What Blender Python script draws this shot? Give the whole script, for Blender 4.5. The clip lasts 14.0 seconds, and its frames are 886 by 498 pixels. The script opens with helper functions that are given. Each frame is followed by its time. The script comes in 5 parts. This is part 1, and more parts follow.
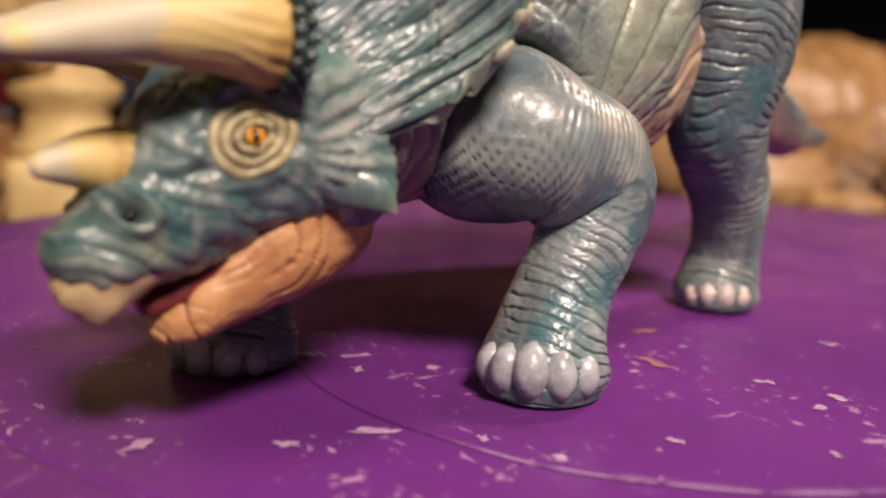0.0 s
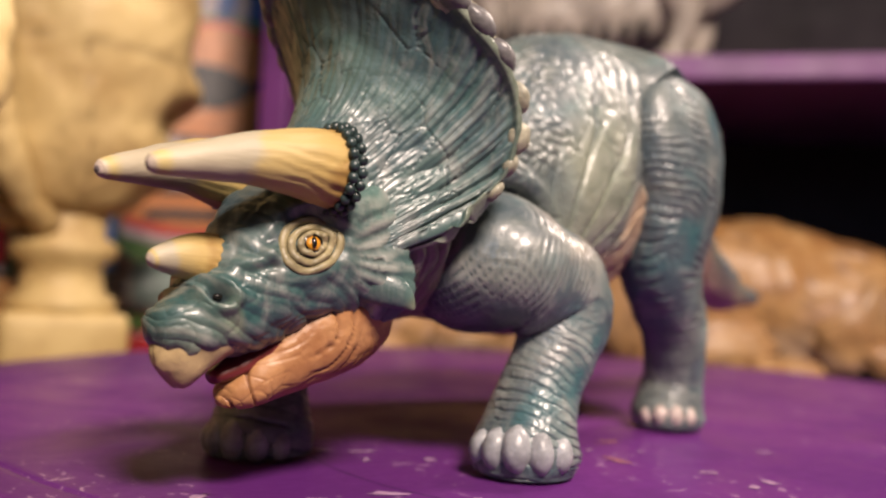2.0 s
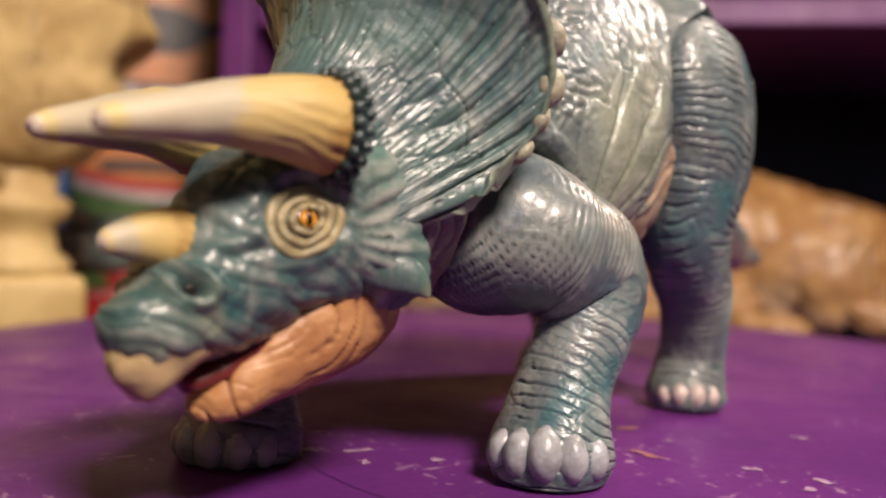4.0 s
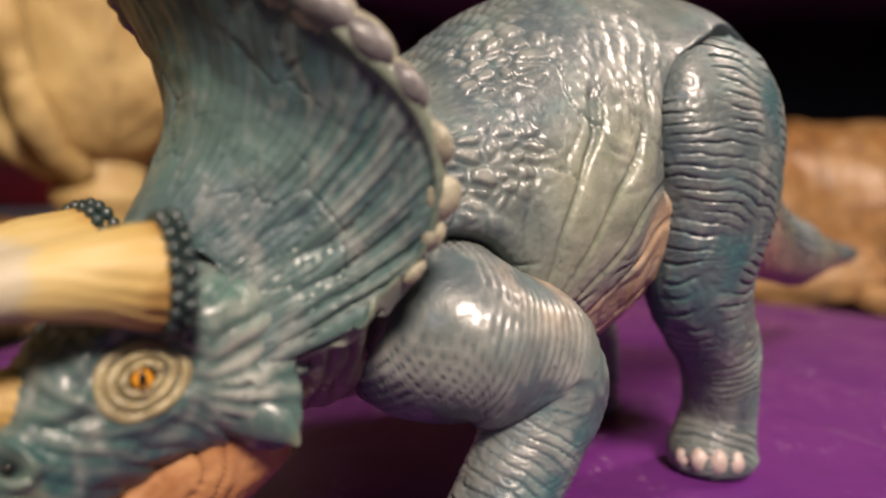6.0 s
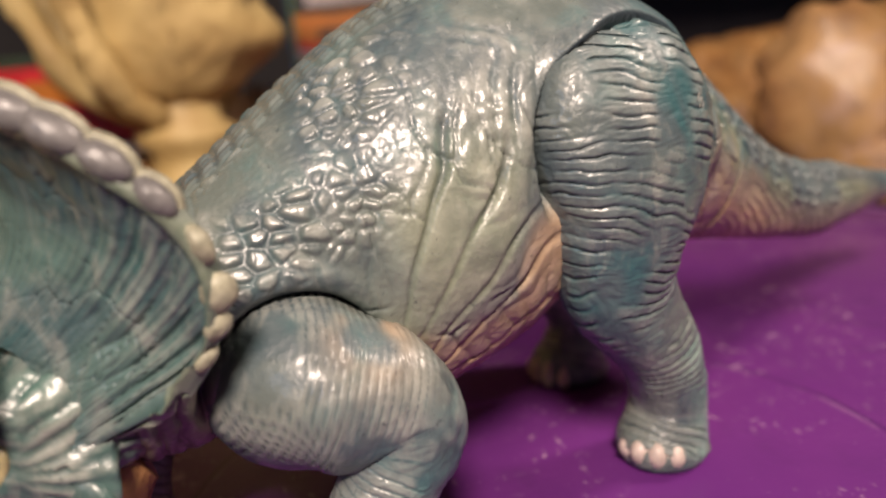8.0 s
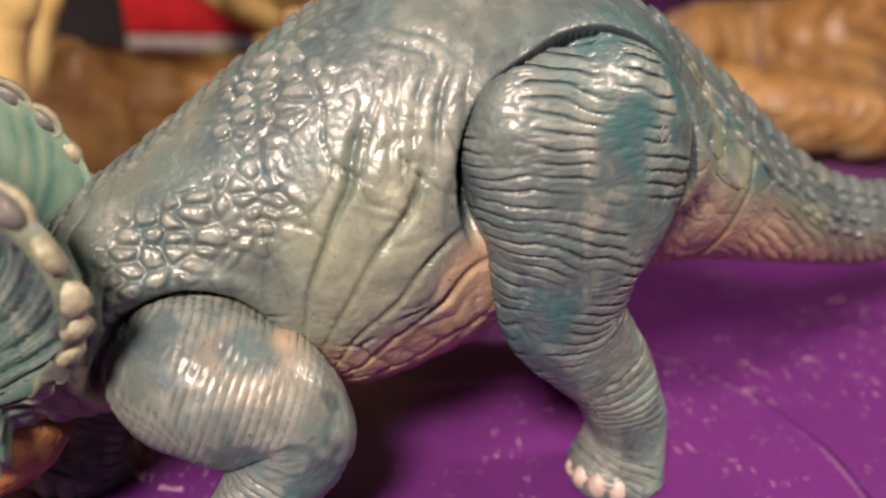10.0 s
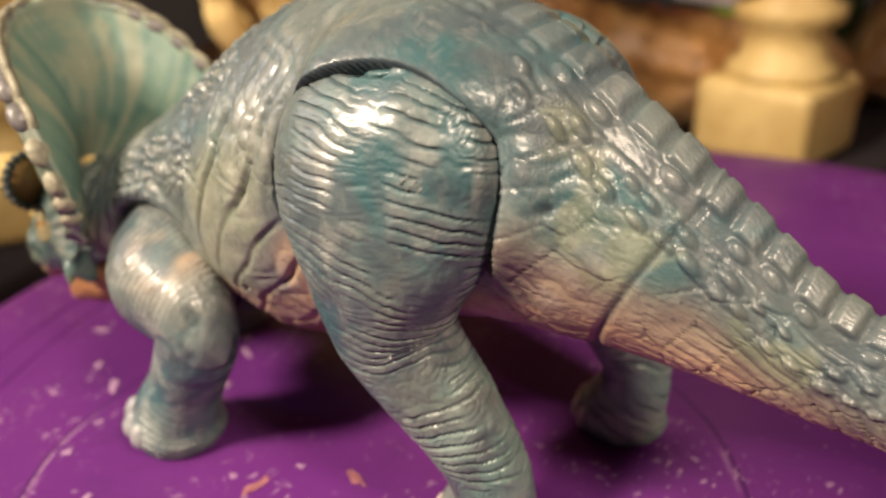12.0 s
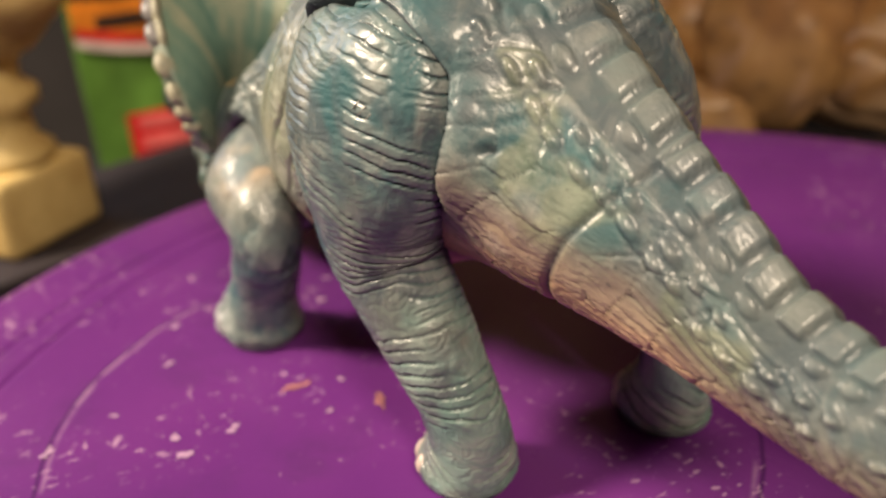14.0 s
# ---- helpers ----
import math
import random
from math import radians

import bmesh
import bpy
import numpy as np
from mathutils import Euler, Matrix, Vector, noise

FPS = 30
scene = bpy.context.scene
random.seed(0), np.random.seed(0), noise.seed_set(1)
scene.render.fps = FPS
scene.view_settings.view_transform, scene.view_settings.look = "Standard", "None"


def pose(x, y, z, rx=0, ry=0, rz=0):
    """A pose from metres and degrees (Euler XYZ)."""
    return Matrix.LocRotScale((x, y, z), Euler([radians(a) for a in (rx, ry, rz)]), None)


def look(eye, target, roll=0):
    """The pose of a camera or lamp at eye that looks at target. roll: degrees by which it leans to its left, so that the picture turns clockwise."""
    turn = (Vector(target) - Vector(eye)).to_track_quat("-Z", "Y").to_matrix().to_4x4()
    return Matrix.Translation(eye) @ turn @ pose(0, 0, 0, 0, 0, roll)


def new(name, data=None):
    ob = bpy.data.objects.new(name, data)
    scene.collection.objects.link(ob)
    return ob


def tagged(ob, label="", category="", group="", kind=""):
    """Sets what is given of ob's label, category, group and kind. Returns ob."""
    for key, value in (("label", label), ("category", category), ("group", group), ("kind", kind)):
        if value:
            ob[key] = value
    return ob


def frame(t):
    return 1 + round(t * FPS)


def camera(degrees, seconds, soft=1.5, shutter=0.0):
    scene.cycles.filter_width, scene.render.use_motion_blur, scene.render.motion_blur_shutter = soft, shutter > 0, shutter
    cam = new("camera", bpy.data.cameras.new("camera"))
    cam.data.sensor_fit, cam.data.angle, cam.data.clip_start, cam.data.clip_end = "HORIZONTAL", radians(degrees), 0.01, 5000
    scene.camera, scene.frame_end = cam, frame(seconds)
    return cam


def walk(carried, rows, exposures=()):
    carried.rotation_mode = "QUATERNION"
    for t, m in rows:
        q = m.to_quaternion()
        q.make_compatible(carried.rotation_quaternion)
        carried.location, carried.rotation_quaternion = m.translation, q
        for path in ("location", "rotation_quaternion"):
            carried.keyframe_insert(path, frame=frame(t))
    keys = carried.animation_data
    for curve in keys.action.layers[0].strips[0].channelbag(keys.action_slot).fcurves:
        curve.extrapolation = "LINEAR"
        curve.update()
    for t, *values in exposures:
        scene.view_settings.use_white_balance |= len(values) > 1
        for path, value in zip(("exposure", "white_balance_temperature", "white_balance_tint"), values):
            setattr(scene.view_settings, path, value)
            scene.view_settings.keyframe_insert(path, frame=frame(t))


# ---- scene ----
# The camera and its way round the toy, in metres on the table's plane
cam = camera(57, 14.0, 2.2)
PATH = [
    (0, (-0.15677, -0.17733, 0.06369), (0.14034, 0.21455, -0.02662), 1.57),
    (0.5, (-0.18388, -0.16828, 0.0673), (0.14358, 0.20671, 0.02088), 1.89),
    (1, (-0.1816, -0.17966, 0.06635), (0.15331, 0.18987, 0.03045), 1.42),
    (1.5, (-0.17917, -0.18905, 0.05742), (0.1523, 0.18396, 0.02605), 2.28),
    (2, (-0.19161, -0.20526, 0.04909), (0.12758, 0.17896, 0.07132), 2.62),
    (2.5, (-0.19335, -0.22533, 0.04055), (0.10765, 0.17172, 0.08234), 2.46),
    (3, (-0.18811, -0.20836, 0.04288), (0.12924, 0.1776, 0.06088), 2.9),
    (3.2, (-0.18539, -0.19478, 0.04917), (0.14, 0.18468, 0.06051), 3.07),
    (5.3, (-0.16675, -0.16584, 0.06092), (0.1648, 0.20642, 0.02221), 2.05),
    (5.5, (-0.16155, -0.17025, 0.06786), (0.15763, 0.21196, 0.02268), 2.28),
    (6, (-0.128, -0.18422, 0.09212), (0.13746, 0.236, 0.03778), 0.63),
    (6.5, (-0.09722, -0.18632, 0.10917), (0.13222, 0.25174, 0.03528), -2.23),
    (7, (-0.08141, -0.18988, 0.12041), (0.13257, 0.24714, 0.00539), -2.49),
    (7.5, (-0.0844, -0.21874, 0.1236), (0.09769, 0.23339, 0.01213), -5.65),
    (8, (-0.06358, -0.20753, 0.12769), (0.10641, 0.24394, -0.00377), -4.6),
    (8.2, (-0.05982, -0.20133, 0.133), (0.13644, 0.23999, 0.00371), -4.71),
    (10.3, (0.0155, -0.21009, 0.1569), (0.02876, 0.25146, -0.03492), -0.89),
    (10.5, (0.03256, -0.21351, 0.16439), (0.00433, 0.24825, -0.02531), -1.08),
    (11, (0.09207, -0.20276, 0.16056), (-0.05629, 0.23144, -0.03809), -1.04),
    (11.5, (0.14059, -0.18019, 0.16015), (-0.1004, 0.2065, -0.04574), -1.12),
    (12, (0.16905, -0.15983, 0.164), (-0.12185, 0.18573, -0.0504), -1.83),
    (12.5, (0.17452, -0.15836, 0.16654), (-0.12474, 0.1801, -0.04766), -2.4),
    (13, (0.19364, -0.14245, 0.16381), (-0.14632, 0.15489, -0.0507), -2.26),
    (13.5, (0.20533, -0.12951, 0.16017), (-0.16564, 0.12717, -0.05545), -2.02),
    (14, (0.22188, -0.10804, 0.15461), (-0.17812, 0.09494, -0.06629), -2.72),
]
walk(cam, [(t, look(eye, target, roll)) for t, eye, target, roll in PATH], [(0.0, -0.02, 6400, 12), (3.2, -0.05, 6400, 11), (6.5, -0.22, 6500, 10), (8.2, -0.17, 6500, 10), (10.3, -0.04, 6700, 9), (11.5, 0.12, 6900, 6), (14.0, 0.12, 7000, 2)])
cam.data.dof.use_dof = True
cam.data.dof.focus_distance = 0.18
cam.data.dof.aperture_fstop = 7.5

# ---- world, lamps and exposure
world = bpy.data.worlds.new("room_air")
scene.world = world
world.use_nodes = True
wbg = world.node_tree.nodes["Background"]
wbg.inputs["Color"].default_value = (0.85, 0.85, 1.0, 1)
wbg.inputs["Strength"].default_value = 0.006
scene.view_settings.exposure = 0.0


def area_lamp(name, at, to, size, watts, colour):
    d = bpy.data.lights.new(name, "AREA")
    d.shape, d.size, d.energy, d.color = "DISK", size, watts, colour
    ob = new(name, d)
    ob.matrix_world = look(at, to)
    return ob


area_lamp("unseen_key_lamp", (-0.30, -0.86, 0.88), (0.02, 0.0, 0.05), 0.26, 34.0, (1.0, 0.80, 0.67))
# added second lamp: the one light as it falls once the table turns
area_lamp("unseen_key_lamp", (0.92, -0.24, 1.00), (0.02, 0.0, 0.05), 0.26, 15.5, (1.0, 0.80, 0.67))
# unseen cool fill, added for the blue on the snout and far foot
area_lamp("cool_fill_light", (-1.05, -0.70, 0.62), (0.0, 0.0, 0.05), 0.5, 3.0, (0.45, 0.64, 1.0))


# ---- materials


def material(name):
    m = bpy.data.materials.new(name)
    m.use_nodes = True
    nt = m.node_tree
    return m, nt, nt.nodes["Principled BSDF"]


def node(nt, kind, **values):
    n = nt.nodes.new(kind)
    for key, value in values.items():
        n.inputs[key].default_value = value
    return n


def coords(nt, scale=(1, 1, 1)):
    tc = nt.nodes.new("ShaderNodeTexCoord")
    mp = nt.nodes.new("ShaderNodeMapping")
    mp.inputs["Scale"].default_value = scale
    nt.links.new(tc.outputs["Object"], mp.inputs["Vector"])
    return mp.outputs["Vector"]


def noise_tex(nt, vec, scale, detail=4.0, rough=0.55, warp=0.0):
    n = node(nt, "ShaderNodeTexNoise", Scale=scale, Detail=detail, Roughness=rough, Distortion=warp)
    nt.links.new(vec, n.inputs["Vector"])
    return n.outputs["Fac"]


def steps(nt, fac, stops, smooth=True):
    r = nt.nodes.new("ShaderNodeValToRGB")
    r.color_ramp.interpolation = "EASE" if smooth else "LINEAR"
    while len(r.color_ramp.elements) < len(stops):
        r.color_ramp.elements.new(0.5)
    for e, (at, c) in zip(r.color_ramp.elements, stops):
        e.position, e.color = at, (*c, 1) if len(c) == 3 else c
    nt.links.new(fac, r.inputs["Fac"])
    return r.outputs["Color"]


def mix(nt, fac, a, b, mode="MIX"):
    n = nt.nodes.new("ShaderNodeMix")
    n.data_type, n.blend_type = "RGBA", mode
    for sock, value in ((n.inputs[0], fac), (n.inputs[6], a), (n.inputs[7], b)):
        if isinstance(value, (int, float)):
            sock.default_value = value
        elif isinstance(value, tuple):
            sock.default_value = (*value, 1)
        else:
            nt.links.new(value, sock)
    return n.outputs[2]


def maths(nt, op, a, b=0.0, clamp=False):
    n = nt.nodes.new("ShaderNodeMath")
    n.operation, n.use_clamp = op, clamp
    for sock, value in ((n.inputs[0], a), (n.inputs[1], b)):
        if isinstance(value, (int, float)):
            sock.default_value = value
        else:
            nt.links.new(value, sock)
    return n.outputs[0]


def attribute(nt, name):
    n = nt.nodes.new("ShaderNodeAttribute")
    n.attribute_name = name
    return n.outputs["Fac"]


def bump(nt, bsdf, height, strength, distance):
    b = node(nt, "ShaderNodeBump", Strength=strength, Distance=distance)
    nt.links.new(height, b.inputs["Height"])
    nt.links.new(b.outputs["Normal"], bsdf.inputs["Normal"])


def plain(name, colour, rough=0.5, vary=0.15, scale=60.0, bumpy=0.0005, metal=0.0):
    """A painted or moulded surface of one colour with mottling and fine grain."""
    m, nt, b = material(name)
    v = coords(nt)
    dark = tuple(c * (1 - vary) for c in colour)
    light = tuple(min(1, c * (1 + vary)) for c in colour)
    nt.links.new(steps(nt, noise_tex(nt, v, scale), [(0.3, dark), (0.7, light)]), b.inputs["Base Color"])
    nt.links.new(maths(nt, "MULTIPLY_ADD", noise_tex(nt, v, scale * 3), 0.25), b.inputs["Roughness"])
    rr = nt.nodes[-1]
    rr.inputs[2].default_value = rough - 0.12
    b.inputs["Metallic"].default_value = metal
    bump(nt, b, noise_tex(nt, v, scale * 5), 0.4, bumpy)
    return m


def toy_skin(name, tones, rough=0.42, coat=0.26):
    """Hand-painted vinyl: three cool tones in soft patches, a pale drybrush on raised skin, a peach belly."""
    m, nt, b = material(name)
    v = coords(nt)
    big = noise_tex(nt, v, 26, 3, 0.55, 0.6)
    mid = noise_tex(nt, v, 75, 4, 0.6, 0.4)
    fine = noise_tex(nt, v, 420, 4, 0.6)
    base = steps(nt, big, [(0.34, tones[0]), (0.48, tones[1]), (0.62, tones[2])])
    base = mix(nt, steps(nt, mid, [(0.48, (0, 0, 0)), (0.74, (0.42,) * 3)]), base, tones[3])
    dry = noise_tex(nt, coords(nt, (1.0, 1.0, 0.45)), 130, 5, 0.65, 0.8)
    base = mix(nt, steps(nt, dry, [(0.48, (0, 0, 0)), (0.74, (0.62,) * 3)]), base, (0.215, 0.228, 0.212))
    base = mix(nt, steps(nt, noise_tex(nt, v, 34, 4, 0.6, 1.0), [(0.50, (0, 0, 0)), (0.72, (0.68,) * 3)]), base, (0.034, 0.056, 0.070))
    belly = attribute(nt, "belly")
    peach = steps(nt, mid, [(0.3, (0.31, 0.205, 0.125)), (0.7, (0.52, 0.375, 0.24))])
    base = mix(nt, belly, base, peach)
    base = mix(nt, attribute(nt, "aqua"), base, steps(nt, mid, [(0.3, (0.105, 0.190, 0.172)), (0.7, (0.200, 0.290, 0.262))]))
    olive = attribute(nt, "olive")
    base = mix(nt, olive, base, steps(nt, mid, [(0.35, (0.125, 0.148, 0.102)), (0.7, (0.225, 0.245, 0.165))]))
    # deep darkens plates, folds and sockets; in sockets it stands for shade
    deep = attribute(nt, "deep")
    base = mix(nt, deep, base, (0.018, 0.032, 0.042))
    rub = attribute(nt, "relief")
    rub = maths(nt, "MULTIPLY", rub, maths(nt, "SUBTRACT", 1.0, deep, True))
    rubbed = maths(nt, "MULTIPLY", rub, steps(nt, mid, [(0.3, (0.2,) * 3), (0.75, (1,) * 3)]), True)
    base = mix(nt, maths(nt, "MULTIPLY", rubbed, 0.55), base, (0.42, 0.42, 0.38))
    base = mix(nt, steps(nt, fine, [(0.655, (0, 0, 0)), (0.71, (0.6,) * 3)], False), base, (0.03, 0.04, 0.045))
    nt.links.new(base, b.inputs["Base Color"])
    worn = steps(nt, mid, [(0.3, (rough - 0.06,) * 3), (0.7, (rough + 0.14,) * 3)])
    worn = maths(nt, "ADD", worn, maths(nt, "MULTIPLY", deep, 0.3))
    nt.links.new(maths(nt, "SUBTRACT", worn, maths(nt, "MULTIPLY", rub, 0.15)), b.inputs["Roughness"])
    b.inputs["Coat Weight"].default_value = coat
    b.inputs["Coat Roughness"].default_value = 0.17
    h = mix(nt, 0.5, fine, noise_tex(nt, v, 1300, 3))
    bump(nt, b, h, 0.32, 0.0007)
    return m


TEAL, SLATE, SAGE, AQUA = (0.034, 0.094, 0.104), (0.066, 0.090, 0.100), (0.104, 0.126, 0.118), (0.060, 0.136, 0.138)
skin = toy_skin("painted_vinyl_skin", (TEAL, SLATE, SAGE, AQUA))
head_skin = toy_skin("painted_vinyl_head", ((0.026, 0.074, 0.074), (0.048, 0.086, 0.084), (0.062, 0.128, 0.110), (0.12, 0.145, 0.118)), 0.42, 0.26)
frill_skin = toy_skin("painted_vinyl_frill", ((0.024, 0.068, 0.077), (0.044, 0.080, 0.087), (0.066, 0.116, 0.108), (0.034, 0.122, 0.115)), 0.42, 0.28)


def frill_back():
    """The back of the frill: aqua and sage brushed in streaks out from the neck, paled in the colour to look lit."""
    m, nt, b = material("brushed_aqua_lit_frill_back")
    v = coords(nt)
    ray = attribute(nt, "ray")
    mid = noise_tex(nt, v, 60, 4, 0.6, 0.4)
    f = maths(nt, "ADD", maths(nt, "MULTIPLY", ray, 0.45), maths(nt, "MULTIPLY", mid, 0.55))
    col = steps(nt, f, [(0.25, (0.060, 0.150, 0.135)), (0.45, (0.140, 0.235, 0.190)), (0.60, (0.250, 0.295, 0.220)), (0.78, (0.36, 0.36, 0.27))])
    col = mix(nt, attribute(nt, "olive"), col, (0.34, 0.36, 0.28))
    nt.links.new(col, b.inputs["Base Color"])
    b.inputs["Roughness"].default_value = 0.46
    bump(nt, b, mix(nt, 0.5, ray, noise_tex(nt, v, 420, 4)), 0.35, 0.0007)
    return m


frill_back_mat = frill_back()


def ivory_horn():
    m, nt, b = material("ivory_and_ochre_horn")
    v = coords(nt)
    along = attribute(nt, "along")
    n1 = noise_tex(nt, v, 90, 3)
    f = maths(nt, "ADD", along, maths(nt, "MULTIPLY", maths(nt, "SUBTRACT", n1, 0.5), 0.35))
    col = steps(nt, f, [(0.0, (0.34, 0.21, 0.06)), (0.10, (0.48, 0.35, 0.12)), (0.25, (0.50, 0.39, 0.16)), (0.35, (0.42, 0.38, 0.27)), (0.56, (0.48, 0.43, 0.31)), (0.66, (0.56, 0.46, 0.20)), (0.78, (0.53, 0.46, 0.37)), (0.94, (0.54, 0.46, 0.42)), (0.985, (0.14, 0.12, 0.14))])
    col = mix(nt, 1.0, col, (0.88, 0.87, 0.86), "MULTIPLY")
    nt.links.new(col, b.inputs["Base Color"])
    b.inputs["Roughness"].default_value = 0.56
    bump(nt, b, noise_tex(nt, coords(nt, (60, 400, 400)), 3.0), 0.15, 0.0008)
    return m


horn_mat = ivory_horn()
bead_mat = plain("dark_green_beads", (0.02, 0.035, 0.035), 0.3, 0.4, 200, 0.0002)
knob_mat = plain("grey_frill_knob", (0.13, 0.125, 0.125), 0.33, 0.25, 260, 0.0003)
cream_rim = plain("cream_drybrushed_rim", (0.27, 0.26, 0.19), 0.45, 0.3, 300, 0.0004)
eye_rim_mat = plain("olive_cream_eyelid", (0.24, 0.205, 0.110), 0.42, 0.3, 260, 0.0004)
stamp_mat = plain("pale_worn_stamp", (0.17, 0.165, 0.15), 0.4, 0.3, 300, 0.0003)
toe_mat = plain("pearl_grey_toenail", (0.25, 0.26, 0.27), 0.30, 0.3, 220, 0.0003)
pale_toe_mat = plain("pinkish_pale_toenail", (0.44, 0.36, 0.32), 0.34, 0.2, 220, 0.0003)
beak_mat = plain("ivory_beak", (0.31, 0.235, 0.120), 0.38, 0.42, 110, 0.0005)


def throat_vinyl():
    m, nt, b = material("peach_throat_vinyl")
    v = coords(nt)
    n1, n2 = noise_tex(nt, v, 110, 4, 0.6), noise_tex(nt, v, 30, 3)
    col = steps(nt, n1, [(0.3, (0.275, 0.122, 0.046)), (0.7, (0.40, 0.210, 0.088))])
    col = mix(nt, steps(nt, n2, [(0.45, (0, 0, 0)), (0.75, (0.5,) * 3)]), col, (0.34, 0.18, 0.085))
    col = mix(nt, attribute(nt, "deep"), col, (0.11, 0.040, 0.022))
    nt.links.new(col, b.inputs["Base Color"])
    b.inputs["Roughness"].default_value = 0.46
    bump(nt, b, noise_tex(nt, v, 500, 4), 0.3, 0.0006)
    return m


peach_mat = throat_vinyl()
mouth_mat = plain("dark_red_mouth", (0.12, 0.02, 0.018), 0.35, 0.3, 120, 0.0003)
amber_mat = plain("amber_iris", (0.55, 0.24, 0.02), 0.12, 0.35, 500, 0.0001)
black_mat = plain("black_pupil", (0.008, 0.007, 0.006), 0.15, 0.1, 100, 0.0001)


def table_paint():
    m, nt, b = material("scratched_purple_paint")
    v = coords(nt)
    tc = nt.nodes.new("ShaderNodeTexCoord")
    sep = nt.nodes.new("ShaderNodeSeparateXYZ")
    nt.links.new(tc.outputs["Object"], sep.inputs[0])
    r2 = maths(nt, "ADD", maths(nt, "MULTIPLY", sep.outputs[0], sep.outputs[0]), maths(nt, "MULTIPLY", sep.outputs[1], sep.outputs[1]))
    r = maths(nt, "SQRT", r2)
    big = noise_tex(nt, v, 7, 4)
    col = steps(nt, big, [(0.3, (0.086, 0.016, 0.130)), (0.7, (0.120, 0.024, 0.160))])
    # grime and brushed streaks
    grime = noise_tex(nt, v, 24, 6, 0.65, 0.5)
    col = mix(nt, steps(nt, grime, [(0.5, (0, 0, 0)), (0.78, (0.5,) * 3)]), col, (0.06, 0.018, 0.085))
    # chips of pale undercoat, fewer towards the middle
    f1 = noise_tex(nt, coords(nt, (1, 2.2, 1)), 75, 5, 0.62)
    f2 = noise_tex(nt, coords(nt, (2.6, 1, 1)), 160, 3, 0.6)
    patch = steps(nt, noise_tex(nt, v, 15, 2), [(0.46, (0, 0, 0)), (0.57, (1, 1, 1))])
    chips = mix(nt, 1.0, steps(nt, f1, [(0.625, (0, 0, 0)), (0.665, (0.75,) * 3)], False), patch, "MULTIPLY")
    dots = mix(nt, 1.0, steps(nt, f2, [(0.62, (0, 0, 0)), (0.665, (0.75,) * 3)], False), patch, "MULTIPLY")
    specks = steps(nt, noise_tex(nt, v, 330, 3, 0.6), [(0.665, (0, 0, 0)), (0.70, (0.55,) * 3)], False)
    specks = mix(nt, 1.0, specks, steps(nt, noise_tex(nt, v, 30, 3), [(0.42, (0, 0, 0)), (0.56, (1, 1, 1))]), "MULTIPLY")
    marks = mix(nt, 1.0, mix(nt, 1.0, chips, dots, "LIGHTEN"), specks, "LIGHTEN")
    # the worn ring where something has turned
    ox, oy = maths(nt, "ADD", sep.outputs[0], 0.0549), maths(nt, "ADD", sep.outputs[1], 0.0795)
    ro = maths(nt, "SQRT", maths(nt, "ADD", maths(nt, "MULTIPLY", ox, ox), maths(nt, "MULTIPLY", oy, oy)))
    ro = maths(nt, "ADD", ro, maths(nt, "MULTIPLY", noise_tex(nt, v, 22, 2), 0.004))
    off = maths(nt, "ABSOLUTE", maths(nt, "SUBTRACT", ro, 0.1053))
    ring = maths(nt, "SUBTRACT", 1.0, maths(nt, "MULTIPLY", off, 900.0), True)
    ring = maths(nt, "MULTIPLY", ring, steps(nt, noise_tex(nt, v, 30, 4), [(0.50, (0, 0, 0)), (0.58, (0.35,) * 3)], False))
    cut = maths(nt, "SUBTRACT", 1.0, maths(nt, "MULTIPLY", maths(nt, "ABSOLUTE", maths(nt, "SUBTRACT", ro, 0.1072)), 1100.0), True)
    col = mix(nt, maths(nt, "MULTIPLY", cut, 0.75), col, (0.022, 0.006, 0.045))
    # one scraped stretch of that ring, its glint painted in as pale colour
    toward = maths(nt, "ADD", maths(nt, "MULTIPLY", ox, -7.28), maths(nt, "MULTIPLY", oy, -6.11))
    scrape_glint = maths(nt, "SUBTRACT", 1.0, maths(nt, "MULTIPLY", maths(nt, "ABSOLUTE", maths(nt, "SUBTRACT", ro, 0.1064)), 1500.0), True)
    scrape_glint = maths(nt, "MULTIPLY", scrape_glint, steps(nt, toward, [(0.90, (0, 0, 0)), (0.96, (1, 1, 1))]))
    scrape_glint = maths(nt, "MULTIPLY", scrape_glint, steps(nt, noise_tex(nt, v, 120, 4), [(0.36, (0, 0, 0)), (0.52, (0.9,) * 3)]))
    marks = mix(nt, 1.0, mix(nt, 1.0, marks, ring, "LIGHTEN"), scrape_glint, "LIGHTEN")
    col = mix(nt, marks, col, (0.34, 0.21, 0.33))
    nt.links.new(col, b.inputs["Base Color"])
    nt.links.new(steps(nt, grime, [(0.3, (0.27,) * 3), (0.75, (0.46,) * 3)]), b.inputs["Roughness"])
    b.inputs["Specular IOR Level"].default_value = 0.10
    bump(nt, b, mix(nt, 0.4, f1, noise_tex(nt, v, 300, 4)), 0.18, 0.0012)
    return m


table_mat = table_paint()
purple_mat = plain("purple_shelf_paint", (0.13, 0.03, 0.15), 0.5, 0.2, 12, 0.0005)
dark_mat = plain("near_black_board", (0.012, 0.008, 0.012), 0.8, 0.3, 10, 0.0005)
room_mat = plain("dim_wall_paint", (0.088, 0.080, 0.082), 0.8, 0.15, 4, 0.0008)
floor_mat = plain("dark_floor_boards", (0.06, 0.04, 0.035), 0.6, 0.3, 5, 0.001)


